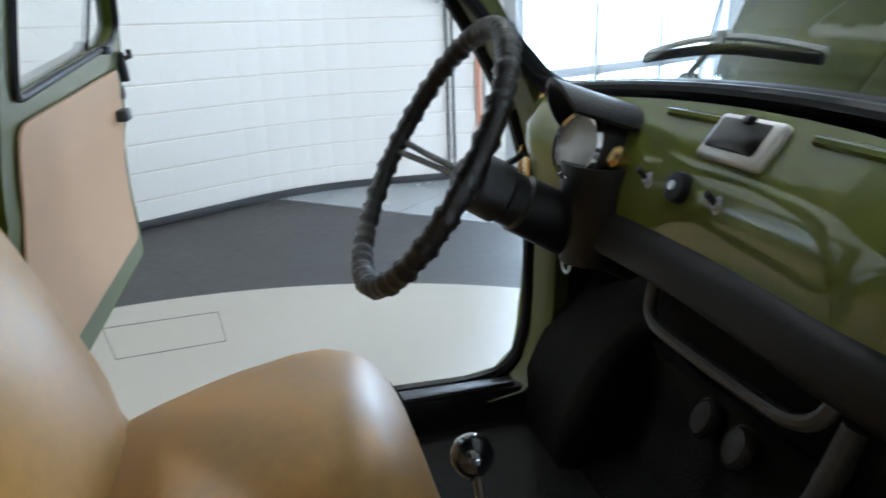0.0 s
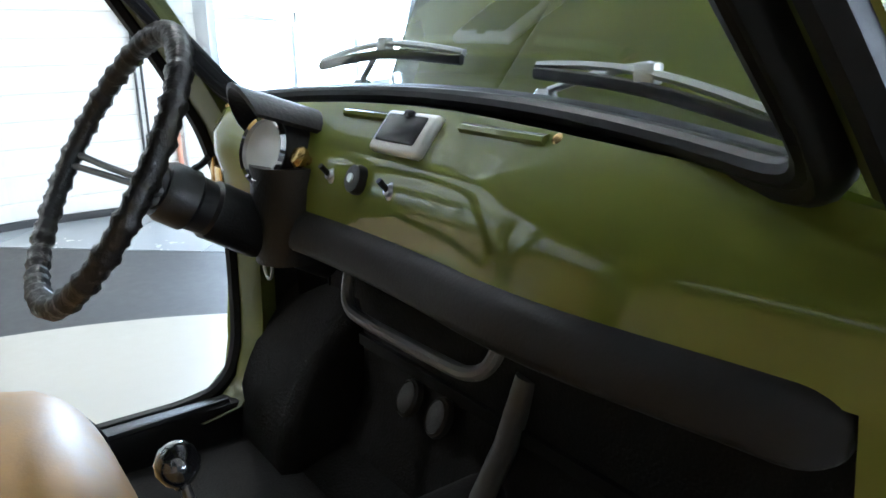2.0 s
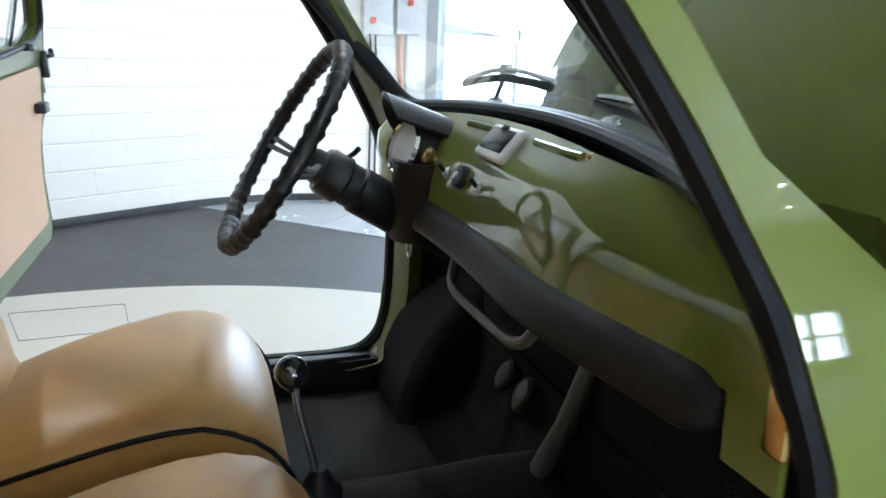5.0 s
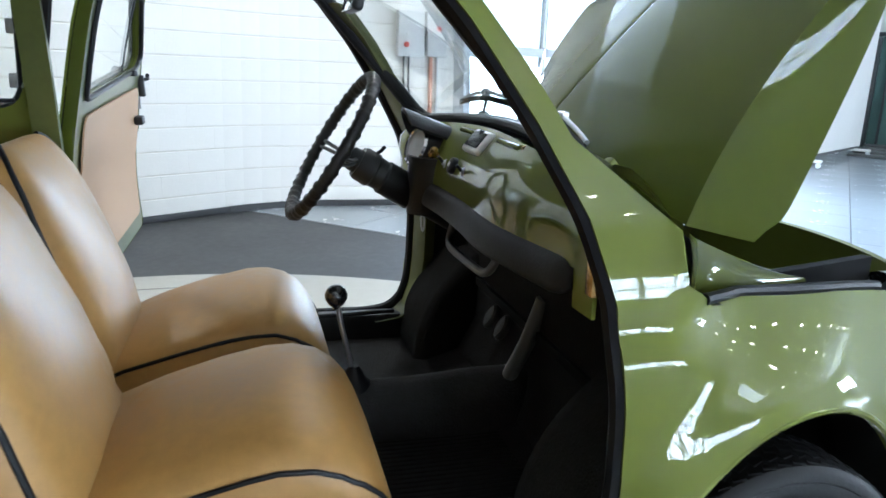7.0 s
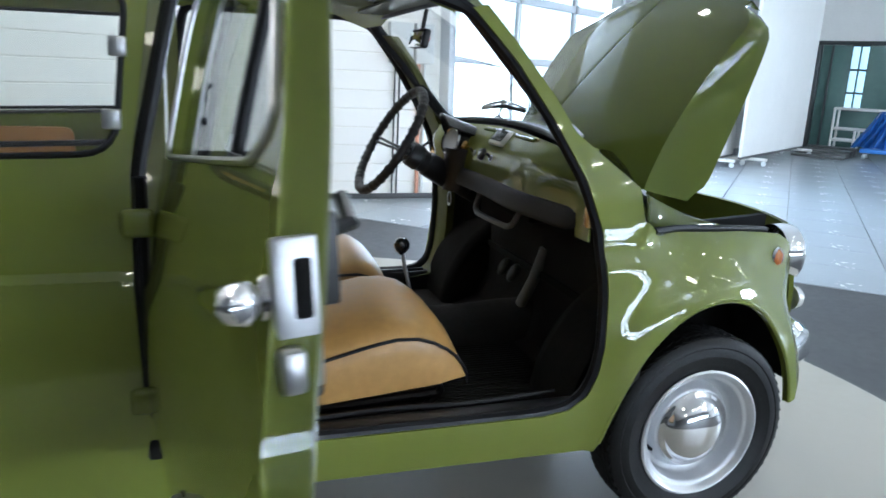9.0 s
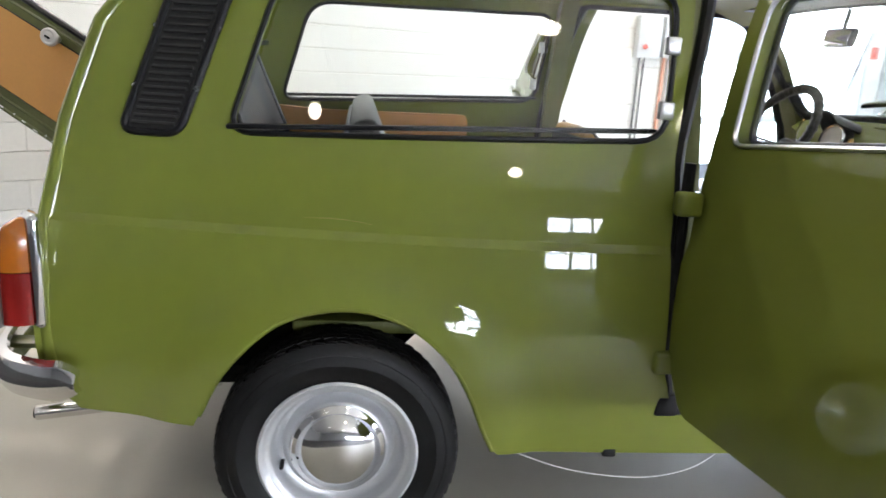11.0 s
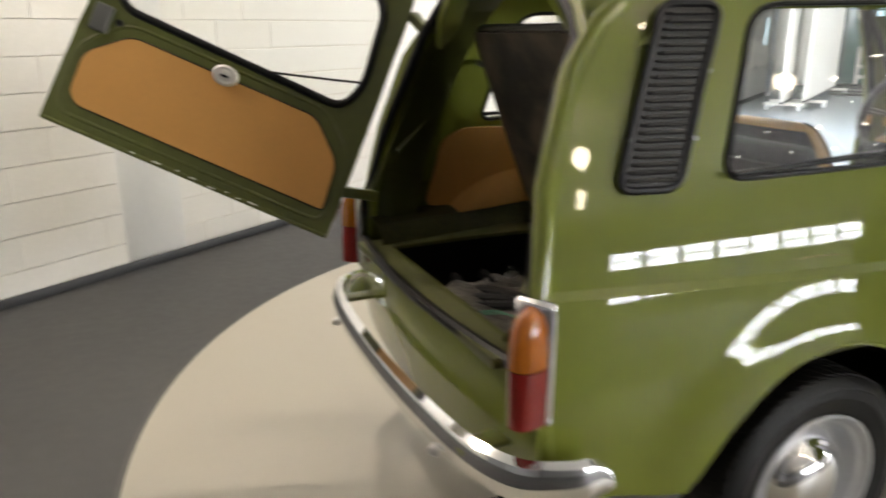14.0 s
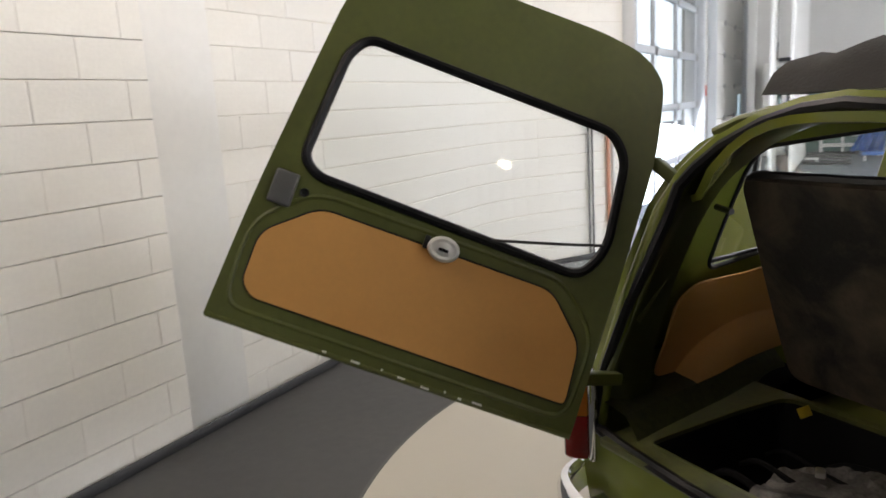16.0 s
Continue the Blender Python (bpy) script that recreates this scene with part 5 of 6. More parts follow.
TG_OUT = fillet([(-.012, -.002), (.828, -.002), (.816, .253), (.772, .74), (.735, .83), (.65, .870), (.205, .876), (.105, .862), (.044, .818), (.012, .66), (0, .40)], [0.01, 0.008, .1, .05, .05, .05, .05, .04, .04, .05, .05])
TG_WIN = fillet([(.085, .343), (.700, .355), (.740, .385), (.726, .625), (.695, .672), (.120, .668), (.075, .62), (.050, .42)], [.05, .03, .03, .03, .03, .03, .03, .05])
TG_CARD = fillet([(.030, .068), (.745, .068), (.773, .095), (.772, .205), (.668, .292), (.137, .292), (.040, .200), (.028, .085)], 0.03)
tail = part("tailgate", sheet(TG_OUT, [TG_WIN], lambda u, v: tg(u, v, -0.030), 0.05, 0.006, 0.04), GREEN, car, "olive-green tailgate swung open on its side hinges")
part("inner_skin", sheet(TG_OUT, [TG_WIN], lambda u, v: tg(u, v, 0.0), 0.035, 0.004, 0.03), GREEN_SHADED, tail, "olive-green inner pressing of the tailgate")
for lp, nm in ((TG_OUT, "tailgate_edge"), (TG_WIN, "window_reveal")):
    rings = [[tg(u, v, 0.0), tg(u, v, -0.032)] for u, v in dense(lp, 0.03)]
    rings.append(rings[0])
    bm = loft(rings, False, False)
    bmesh.ops.solidify(bm, geom=bm.faces[:] + bm.edges[:] + bm.verts[:], thickness=0.003)
    part(nm, bm, GREEN, tail)
# raised rims pressed into the inner face
part("pressed_rim", tube([tg(u, v, 0.0) for u, v in dense(fillet([(.012, .035), (.790, .035), (.800, .12), (.795, .225), (.69, .322), (.115, .322), (.012, .225)], 0.05), 0.03)], 0.007, 8, True, up=TN), GREEN_SHADED, tail)
part("tailgate_lip", tube([tg(u, v, 0.003) for u, v in ((-.01, .004), (.2, .004), (.5, .004), (.82, .004))], 0.006, 8), GREEN_SHADED, tail)
part("window_seal", tube([tg(u, v, 0.004) for u, v in dense(TG_WIN, 0.03)], 0.011, 8, True, up=TN), RUBBER, tail, "black rubber seal of the tailgate window")
g = part("tailgate_glass", sheet(TG_WIN, [], lambda u, v: tg(u, v, -0.012), 0.1, 0.004), GLASS, tail)
g.visible_shadow = False
card = part("trim_card", sheet(TG_CARD, [], lambda u, v: tg(u, v, 0.006), 0.06, 0.004), TAN_CARD, tail, "ochre-tan trim card of the tailgate")
part("card_edge", tube([tg(u, v, 0.006) for u, v in dense(TG_CARD, 0.03)], 0.004, 6, True, up=TN), RUBBER, card)
TB = Matrix((TU, TV, TN)).transposed().to_4x4()


def on_tail(u, v, d=0.0):
    return Matrix.Translation(tg(u, v, d)) @ TB


lk = part("lock", lathe([(0, 0.036), (0.016, 0.036), (0.023, 0.034), (0.032, 0.036), (0.039, 0.033), (0.041, 0.027), (0.036, 0.020), (0.024, 0.016), (0.022, 0)], on_tail(.394, .298, .008) @ Matrix.Diagonal((0.88, 0.68, 1, 1)), 32), SATIN, tail, "oval bright lock escutcheon")
part("lock_slot", box(0.022, 0.007, 0.006, on_tail(.394, .296, .045), 0.002), DARK, lk)
part("lock_tab", box(0.012, 0.03, 0.006, on_tail(.432, .302, .010), 0.002), TRIM_BLACK, lk)
part("bracket", box(0.052, 0.075, 0.016, on_tail(.758, .308, .010), 0.006, 3), GREY_TUBE, tail, "grey rubber buffer bracket")
part("grommet", lathe([(0, 0.003), (0.005, 0.003), (0.009, 0.006), (0.011, 0)], on_tail(.713, .313, .003), 16), RUBBER, tail)
part("heater_wire", tube([tg(.30, .352, .012), tg(.22, .375, .016), tg(.12, .405, .016), tg(.062, .424, .010)], 0.0035, 6), TRIM_BLACK, tail, "thin black stay across the window")
for v in (.030,):
    for u in (.21, .25, .285, .33, .385, .43, .49, .56):
        part("scuff", box(0.014 + 0.01 * math.sin(u * 40), 0.004, 0.002, on_tail(u, 0.008 + 0.004 * math.sin(u * 90), .008)), WHITE_PLASTIC, tail, smooth=False)
for v, x in ((.640, -0.455), (.135, -0.62)):
    a = tg(-.005, v, -.015)
    b = rear(0.405 if v > .5 else 0.435, 1.17 if v > .5 else 0.72)
    part("tailgate_hinge", box((a - b).length + 0.03, 0.03, 0.03, Matrix.Translation((a + b) / 2) @ (a - b).to_track_quat("X", "Z").to_matrix().to_4x4(), 0.006), GREEN_SHADED, tail, "tailgate hinge arm")

# ---------------------------------------------------------------- cabin
part("cabin_floor", box(1.30, 1.10, 0.03, Matrix.Translation((1.12, 0, 0.285)), 0.008), CARPET_IN, car, "black cabin floor mat")
mat_ob = part("floor_mat", box(0.42, 0.46, 0.012, Matrix.Translation((1.46, -0.28, 0.308)), 0.005), MATRUBBER, car, "ribbed black rubber floor mat")
for k in range(28):
    part("rib", box(0.40, 0.006, 0.003, Matrix.Translation((1.46, -0.49 + 0.0155 * k, 0.3155)), 0.001, 1), MATRUBBER, mat_ob)
part("tunnel", loft([[(x, 0.085 * math.cos(a), 0.30 + 0.115 * math.sin(a) * (1 if x < 1.55 else 1.1)) for a in np.linspace(0, math.pi, 13)] for x in np.linspace(0.5, 1.78, 10)]), CARPET_IN, car, "black carpeted centre tunnel")
tb = [[(x0, y, z0) for y in np.linspace(-0.53, 0.53, 9)] for x0, z0 in ((1.60, 0.295), (1.70, 0.33), (1.745, 0.42), (1.752, 0.60), (1.745, 0.80))]
bm = loft(tb, False, False)
bmesh.ops.solidify(bm, geom=bm.faces[:] + bm.edges[:] + bm.verts[:], thickness=0.008)
part("toe_board", bm, CARPET_IN, car, "black carpeted bulkhead and toe board")
for s in (-1, 1):
    kp = [(1.655, .30), (1.75, .30), (1.75, .60), (1.71, .70), (1.70, .80), (1.66, .83), (1.645, .62), (1.640, .42)]
    part("kick_panel", sheet(kp, [], lambda x, z, s=s: Vector((x, s * (half(1.6, z) - 0.035), z)), 0.06, 0.01), CARPET_IN, car, "black carpeted kick panel")
    rings = []
    for k in range(13):
        a = math.pi * k / 12
        rings.append([(1.94 - 0.35 * math.sin(a) * 1.0, s * (0.60 - h), 0.30 + 0.34 * math.cos(a) * 0.0 + 0.345 * (1 - abs(a - math.pi / 2) / (math.pi / 2)) ** 0.0 * math.cos(a / 2)) for h in (0.0, 0.22)])
    bm = loft([[(1.94 - 0.36 * math.cos(a), s * (0.58 - h), 0.28 + 0.36 * math.sin(a)) for h in (0.0, 0.10, 0.18, 0.205)] + [(1.94 - 0.335 * math.cos(a), s * 0.362, 0.28 + 0.335 * math.sin(a)), (1.94 - 0.10 * math.cos(a), s * 0.358, 0.28 + 0.10 * math.sin(a))] for a in np.linspace(-0.05, 1.3, 14)], False, False)
    bmesh.ops.solidify(bm, geom=bm.faces[:] + bm.edges[:] + bm.verts[:], thickness=0.008)
    part("wheel_arch_cover", bm, CARPET_IN, car, angle=80)
    part("sill_cover", box(0.98, 0.055, 0.10, Matrix.Translation((1.14, s * 0.585, 0.318)), 0.012), TRIM_BLACK, car, "black sill cover")
    part("sill_wire", tube(spline([(0.75, s * .55, .372), (0.95, s * .557, .369), (1.15, s * .552, .373), (1.35, s * .557, .370), (1.56, s * .552, .378)], 5), 0.006, 6), RUBBER, car)
    part("b_post", loft([[(x, s * (half(.69, z) - d), z) for x, d in ((.66, .015), (.715, .018), (.718, .055), (.66, .06))] for z in np.linspace(.34, 1.27, 12)]), GREEN_SHADED, car, "olive-green door post")

# dashboard
def dash_x(y, z):
    bow = -0.24 * min(y, 0.45) ** 2 - 0.9 * max(0.0, min(y, 0.42) - 0.2) ** 2 * smoothstep(0.82, 0.92, z) if y > -0.2 else -0.0096 + 0.034 * smoothstep(0.25, 0.58, -y)
    return 1.568 + 0.425 * (math.sqrt((z - .87) ** 2 + .0004) + (z - .87)) + bow + 0.075 * smoothstep(0.36, 0.50, y)


DO = [(-.592, .750), (-.535, .750), (-.530, .805), (.37, .805), (.43, .85), (.47, .885), (.545, .90)] + [(y, .949 - 0.12 * y * y) for y in np.linspace(.545, -.535, 15)] + [(-.565, .922), (-.590, .89)]
dash = part("dashboard", sheet(DO, [], lambda y, z: Vector((dash_x(y, z), y, z)), 0.03, 0.006), GREEN, car, "glossy olive-green metal dashboard")
pad = []
for y in [-.5295, -.528, -.525, -.520, -.513, -.504, -.494] + list(np.linspace(-0.47, 0.36, 24)) + [.385, .40]:
    k = math.sqrt(max(0.0, 1 - max(0.0, (-.492 - y) / .038) ** 2)) * (1 - 0.4 * smoothstep(.36, .40, y))
    hh, th = 0.006 + 0.022 * k, 0.003 + 0.016 * k      # half height and thickness of the padding
    c = Vector((dash_x(y, .79) - 0.004, y, .787))
    pad.append([c + Vector((-th * math.copysign(abs(math.cos(a)) ** 0.8, math.cos(a)) + 0.28 * hh * math.sin(a), 0, hh * math.copysign(abs(math.sin(a)) ** 0.7, math.sin(a)))) for a in np.linspace(0, 2 * math.pi, 17)[:-1]])
part("knee_pad", loft(pad), PAD, car, "padded dark grey lower edge of the dashboard", angle=60)
shelf = [[Vector((dash_x(y, .78) + o, y, z)) for y in np.linspace(-0.585, 0.54, 14)] for o, z in ((0.01, .775), (0.10, .755), (0.20, .76))]
bm = loft(shelf, False, False)
bmesh.ops.solidify(bm, geom=bm.faces[:] + bm.edges[:] + bm.verts[:], thickness=0.008)
part("parcel_shelf", bm, TRIM_BLACK, car)
for y0, y1 in ((0.135, -0.03), (-0.105, -0.235)):
    lip = [(dash_x(y, .938) - 0.006, y, .938) for y in np.linspace(y0, y1, 6)]
    part("demister_lip", tube(lip, 0.006, 8, flat=1.4), GREEN, dash)


def dash_m(y, z, tilt=None):
    a, b = Vector((dash_x(y, z - .01), y, z - .01)), Vector((dash_x(y, z + .01), y, z + .01))
    v = (b - a).normalized()
    n = Vector((-v.z, 0, v.x))
    m = Matrix((Vector((0, -1, 0)), v, n)).transposed().to_4x4()
    return Matrix.Translation((dash_x(y, z), y, z)) @ m


nav = part("ashtray", box(0.102, 0.054, 0.016, dash_m(-0.017, .919) @ Matrix.Translation((0, 0, .008)), 0.006, 3), SATIN, dash, "bright framed ashtray with a dark lid")
part("ashtray_lid", box(0.078, 0.037, 0.006, dash_m(-0.017, .919) @ Matrix.Translation((-0.003, 0.002, .0155)), 0.003), SCREEN, nav)
part("ashtray_tab", box(0.016, 0.010, 0.008, dash_m(-0.017, .919) @ Matrix.Translation((0.0, 0.020, .018)), 0.003), SCREEN, nav)
for y in (0.098, -0.034):
    m = dash_m(y, .866)
    sw = part("toggle_switch", lathe([(0.011, 0), (0.011, .004), (0.007, .006), (0.006, .010), (0, .011)], m, 18), STEEL, dash, "small chromed toggle switch")
    part("lever", tube([m @ Vector((0, 0, .008)), m @ Vector((0.003, .008, .024))], 0.0036, 8), TRIM_BLACK, sw)
m = dash_m(0.034, .868)
ig = part("ignition_switch", lathe([(0.017, 0), (0.018, .008), (0.016, .015), (0.010, .017), (0, .017)], m, 28), TRIM_BLACK, dash, "round black ignition switch")
part("key_slot", lathe([(0.006, .016), (0.005, .019), (0, .019)], m, 16), STEEL, ig)
part("pull_knob", lathe([(0.006, 0), (0.006, .012), (0.013, .014), (0.015, .022), (0.010, .028), (0, .029)], dash_m(0.157, .875), 20), BRASS, dash, "small cream and brass pull knob")
part("dash_pin", lathe([(0.005, 0), (0.006, .006), (0, .009)], dash_m(-0.245, .937), 12), BRASS, dash)
part("corner_pin", lathe([(0.006, 0), (0.007, .007), (0, .011)], Matrix.Translation((dash_x(.46, .927) - 0.002, .46, .927)) @ Matrix.Rotation(radians(-70), 4, "Y"), 12), BRASS, dash)

# instrument pod with visor
AX = Vector((-0.80, -0.20, 0.28)).normalized()
PC = Vector((1.535, 0.217, 0.889))
pm = Matrix.Translation(PC) @ AX.to_track_quat("Z", "Y").to_matrix().to_4x4()
pod = part("instrument_pod", lathe([(0.040, 0.004), (0.048, 0.004), (0.051, -0.01), (0.053, -0.05), (0.056, -0.12)], pm, 32), LEATHER, car, "black leatherette instrument pod with visor")
part("bezel", lathe([(0.038, 0.0), (0.039, 0.008), (0.043, 0.010), (0.046, 0.004)], pm, 36), CHROME, pod, "chrome dial ring")
part("dial", lathe([(0, 0.004), (0.025, 0.003), (0.039, 0.002)], pm, 36), DIAL, pod, "pale speedometer dial under glass")
rings = []
for k in range(15):
    a = math.pi * (-0.16 + 1.02 * k / 14)
    c, sn = math.cos(a), math.sin(a)
    ext = 0.034 * max(0.0, math.sin(max(0.0, min(math.pi, a)))) ** 0.6
    rings.append([PC + Vector((0.10, 0.058 * c, 0.05 * sn - 0.01)), PC + Vector((-0.005 - ext, 0.051 * c, 0.054 * sn + 0.020 + 0.45 * ext)), PC + Vector((-0.005 - ext, 0.046 * c, 0.049 * sn + 0.018 + 0.45 * ext)), PC + Vector((0.09, 0.052 * c, 0.043 * sn - 0.01))])
part("visor", loft(rings), LEATHER, pod)
shroud = []
for k in range(8):
    f = k / 7
    c = PC.lerp(Vector((1.525, 0.225, 0.735)), f) + Vector((0.035, -0.006, -0.02 * (1 - f)))
    w, d = 0.066 - 0.018 * f ** 1.5, 0.057 - 0.010 * f
    shroud.append([c + Vector((d * math.cos(a), w * math.sin(a), 0)) for a in np.linspace(0, 2 * math.pi, 17)[:-1]])
part("column_shroud", loft(shroud), LEATHER, pod)

# steering wheel with braided cover, column, stalk
SC = Vector((1.340, 0.243, 0.886))
SA = Vector((-0.863, 0, 0.505)).normalized()
sm = Matrix.Translation(SC) @ SA.to_track_quat("Z", "Y").to_matrix().to_4x4()
bm = bmesh.new()
N = 150
rings = []
for k in range(N):
    a = 2 * math.pi * k / N
    r = 0.0142 + 0.0018 * math.sin(k * 2 * math.pi / 3.0) + 0.001 * math.sin(k * 1.1)
    rings.append([sm @ Vector(((0.177 + r * math.cos(b + a * 9)) * math.cos(a), (0.177 + r * math.cos(b + a * 9)) * math.sin(a), r * math.sin(b + a * 9))) for b in np.linspace(0, 2 * math.pi, 11)[:-1]])
# the twist makes a whole number of turns, so the ends meet
rings.append(rings[0])
swh = part("steering_wheel", loft(rings, True, False), WRAP, car, "steering wheel with braided dark leather cover", angle=60)
for a in (radians(184), radians(-4)):
    for da in (-0.05, 0.05):
        p = [sm @ Vector((0.03 * math.cos(a + da * 3), 0.03 * math.sin(a + da * 3), -0.058)), sm @ Vector((0.11 * math.cos(a + da), 0.11 * math.sin(a + da), -0.036)), sm @ Vector((0.174 * math.cos(a + da), 0.174 * math.sin(a + da), -0.002))]
        part("spoke", tube(spline(p, 4), 0.0045, 8, flat=1.3), GREY_TUBE, swh)
part("hub", lathe([(0, -0.040), (0.020, -0.044), (0.027, -0.052), (0.029, -0.07), (0.030, -0.09)], sm, 28), TRIM_BLACK, swh)
col = part("steering_column", lathe([(0, -0.070), (0.036, -0.070), (0.040, -0.078), (0.041, -0.11), (0.037, -0.115), (0.036, -0.135), (0.040, -0.14), (0.040, -0.22), (0.033, -0.23), (0.030, -0.34), (0, -0.34)], sm, 28), TRIM_BLACK, car, "black steering column shroud")
part("stalk", tube(spline([sm @ Vector((0.0, 0.04, -0.10)), sm @ Vector((0.02, 0.05, -0.10)), sm @ Vector((0.03, 0.06, -0.10))], 4), 0.0045, 8), TRIM_BLACK, col)
part("key_ring", tube([Vector((1.60, 0.405 + 0.017 * math.cos(a), 0.672 + 0.024 * math.sin(a))) for a in np.linspace(0, 2 * math.pi, 17)[:-1]], 0.0025, 6, True, up=(1, 0, 0)), STEEL, car)
part("key_tag", box(0.012, 0.034, 0.045, Matrix.Translation((1.562, 0.478, 0.809)), 0.004), BRASS, car, "small brass-coloured tag hanging by the pillar")
# grab frame under the dashboard
gb = spline([(1.615, .125, .765), (1.60, .127, .72), (1.590, .112, .690), (1.584, .06, .684), (1.582, -.10, .688), (1.584, -.155, .692), (1.592, -.182, .712), (1.612, -.188, .762)], 6)
part("heater_frame", tube(gb, 0.0085, 10), GREY_TUBE, car, "bent grey tube frame under the dashboard")
part("heater_box", box(0.10, 0.27, 0.07, Matrix.Translation((1.69, -.03, .73)), 0.02), DARK, car)
# pedals, gear lever, hand brake
for y in (.105, .185):
    M = Matrix.Translation((1.730, y, .478)) @ Matrix.Rotation(radians(-62), 4, "Y") @ Matrix.Diagonal((1.25, 1.0, 1.0, 1.0))
    pe = part("pedal", lathe([(0, .010), (.020, .010), (.0245, .007), (.026, .002), (.025, -.004), (0, -.005)], M, 24), PEDAL, car, "oval worn grey rubber pedal pad")
    part("pedal_rim", lathe([(.0195, .0095), (.021, .012), (.0225, .0095)], M, 24), PEDAL, pe)
    part("pedal_arm", tube([(1.738, y, .478), (1.768, y, .55), (1.775, y, .66)], 0.008, 8), GREY_TUBE, pe)
gl = part("gear_lever", tube(spline([(1.362, 0.005, .36), (1.356, 0.004, .45), (1.335, 0.003, .54), (1.325, 0.002, .60)], 5), 0.0055, 10), STEEL, car, "slender gear lever with black ball knob")
part("knob", lathe([(0, 0.024), (0.010, 0.022), (0.018, 0.016), (0.0235, 0.004), (0.023, -0.006), (0.016, -0.018), (0.008, -0.024), (0.006, -0.028)], Matrix.Translation((1.323, 0.002, .607)), 24), GLOSS_BLACK, gl, "glossy black gear knob")
part("gaiter", lathe([(0.045, 0.0), (0.038, 0.012), (0.026, 0.02), (0.018, 0.04), (0.010, 0.05), (0, 0.05)], Matrix.Translation((1.362, 0.005, .40)), 20), RUBBER, gl)
part("duct", tube([(1.755, -.06, .60), (1.73, -.045, .50), (1.695, -.02, .395)], 0.017, 12), GREY_TUBE, car, "grey heater duct pipe")
# interior mirror
mi = part("interior_mirror", box(0.022, 0.125, 0.052, Matrix.Translation((1.355, 0.005, 1.187)) @ Matrix.Rotation(radians(12), 4, "Y"), 0.008, 3), TRIM_BLACK, car, "interior mirror in a black housing")
part("mirror_glass", box(0.004, 0.112, 0.042, Matrix.Translation((1.343, 0.005, 1.185)) @ Matrix.Rotation(radians(12), 4, "Y"), 0.001), MIRROR, mi)
part("mirror_arm", tube([(1.36, .005, 1.20), (1.365, .005, 1.235), (1.37, .005, 1.265)], 0.006, 8), TRIM_BLACK, mi)
# wipers outside the glass
for ends, foot, tip in ((((1.649, .265, .994), (1.653, .105, 1.011), (1.660, -.050, 1.006)), (1.698, .236, .955), .5), (((1.662, -.165, .995), (1.645, -.31, .986), (1.626, -.447, .964)), (1.702, -.140, .957), .55)):
    bl = spline([Vector(e) for e in ends], 4)
    w = part("wiper", tube(bl, 0.0062, 8, flat=0.6), RUBBER, car, "windscreen wiper blade on a bright arm")
    part("wiper_spine", tube([p + Vector((0.004, 0, 0.007 + 0.006 * math.sin(math.pi * i / (len(bl) - 1)))) for i, p in enumerate(bl)], 0.0042, 6), STEEL, w)
    mid = bl[len(bl) // 2]
    foot = Vector(foot)
    part("wiper_arm", tube(spline([foot + Vector((0, 0, .017)), foot.lerp(mid, 0.5) + Vector((0.006, 0, .022)), mid + Vector((0.008, 0, 0.018))], 5), 0.0042, 8), STEEL, w)
    part("wiper_clip", box(0.014, 0.022, 0.018, Matrix.Translation(mid + Vector((0.006, 0, 0.012))), 0.003), STEEL, w)
    part("wiper_spindle", lathe([(0.016, 0), (0.016, .012), (0.010, .020), (0, .022)], Matrix.Translation(foot), 16), CHROME, w)

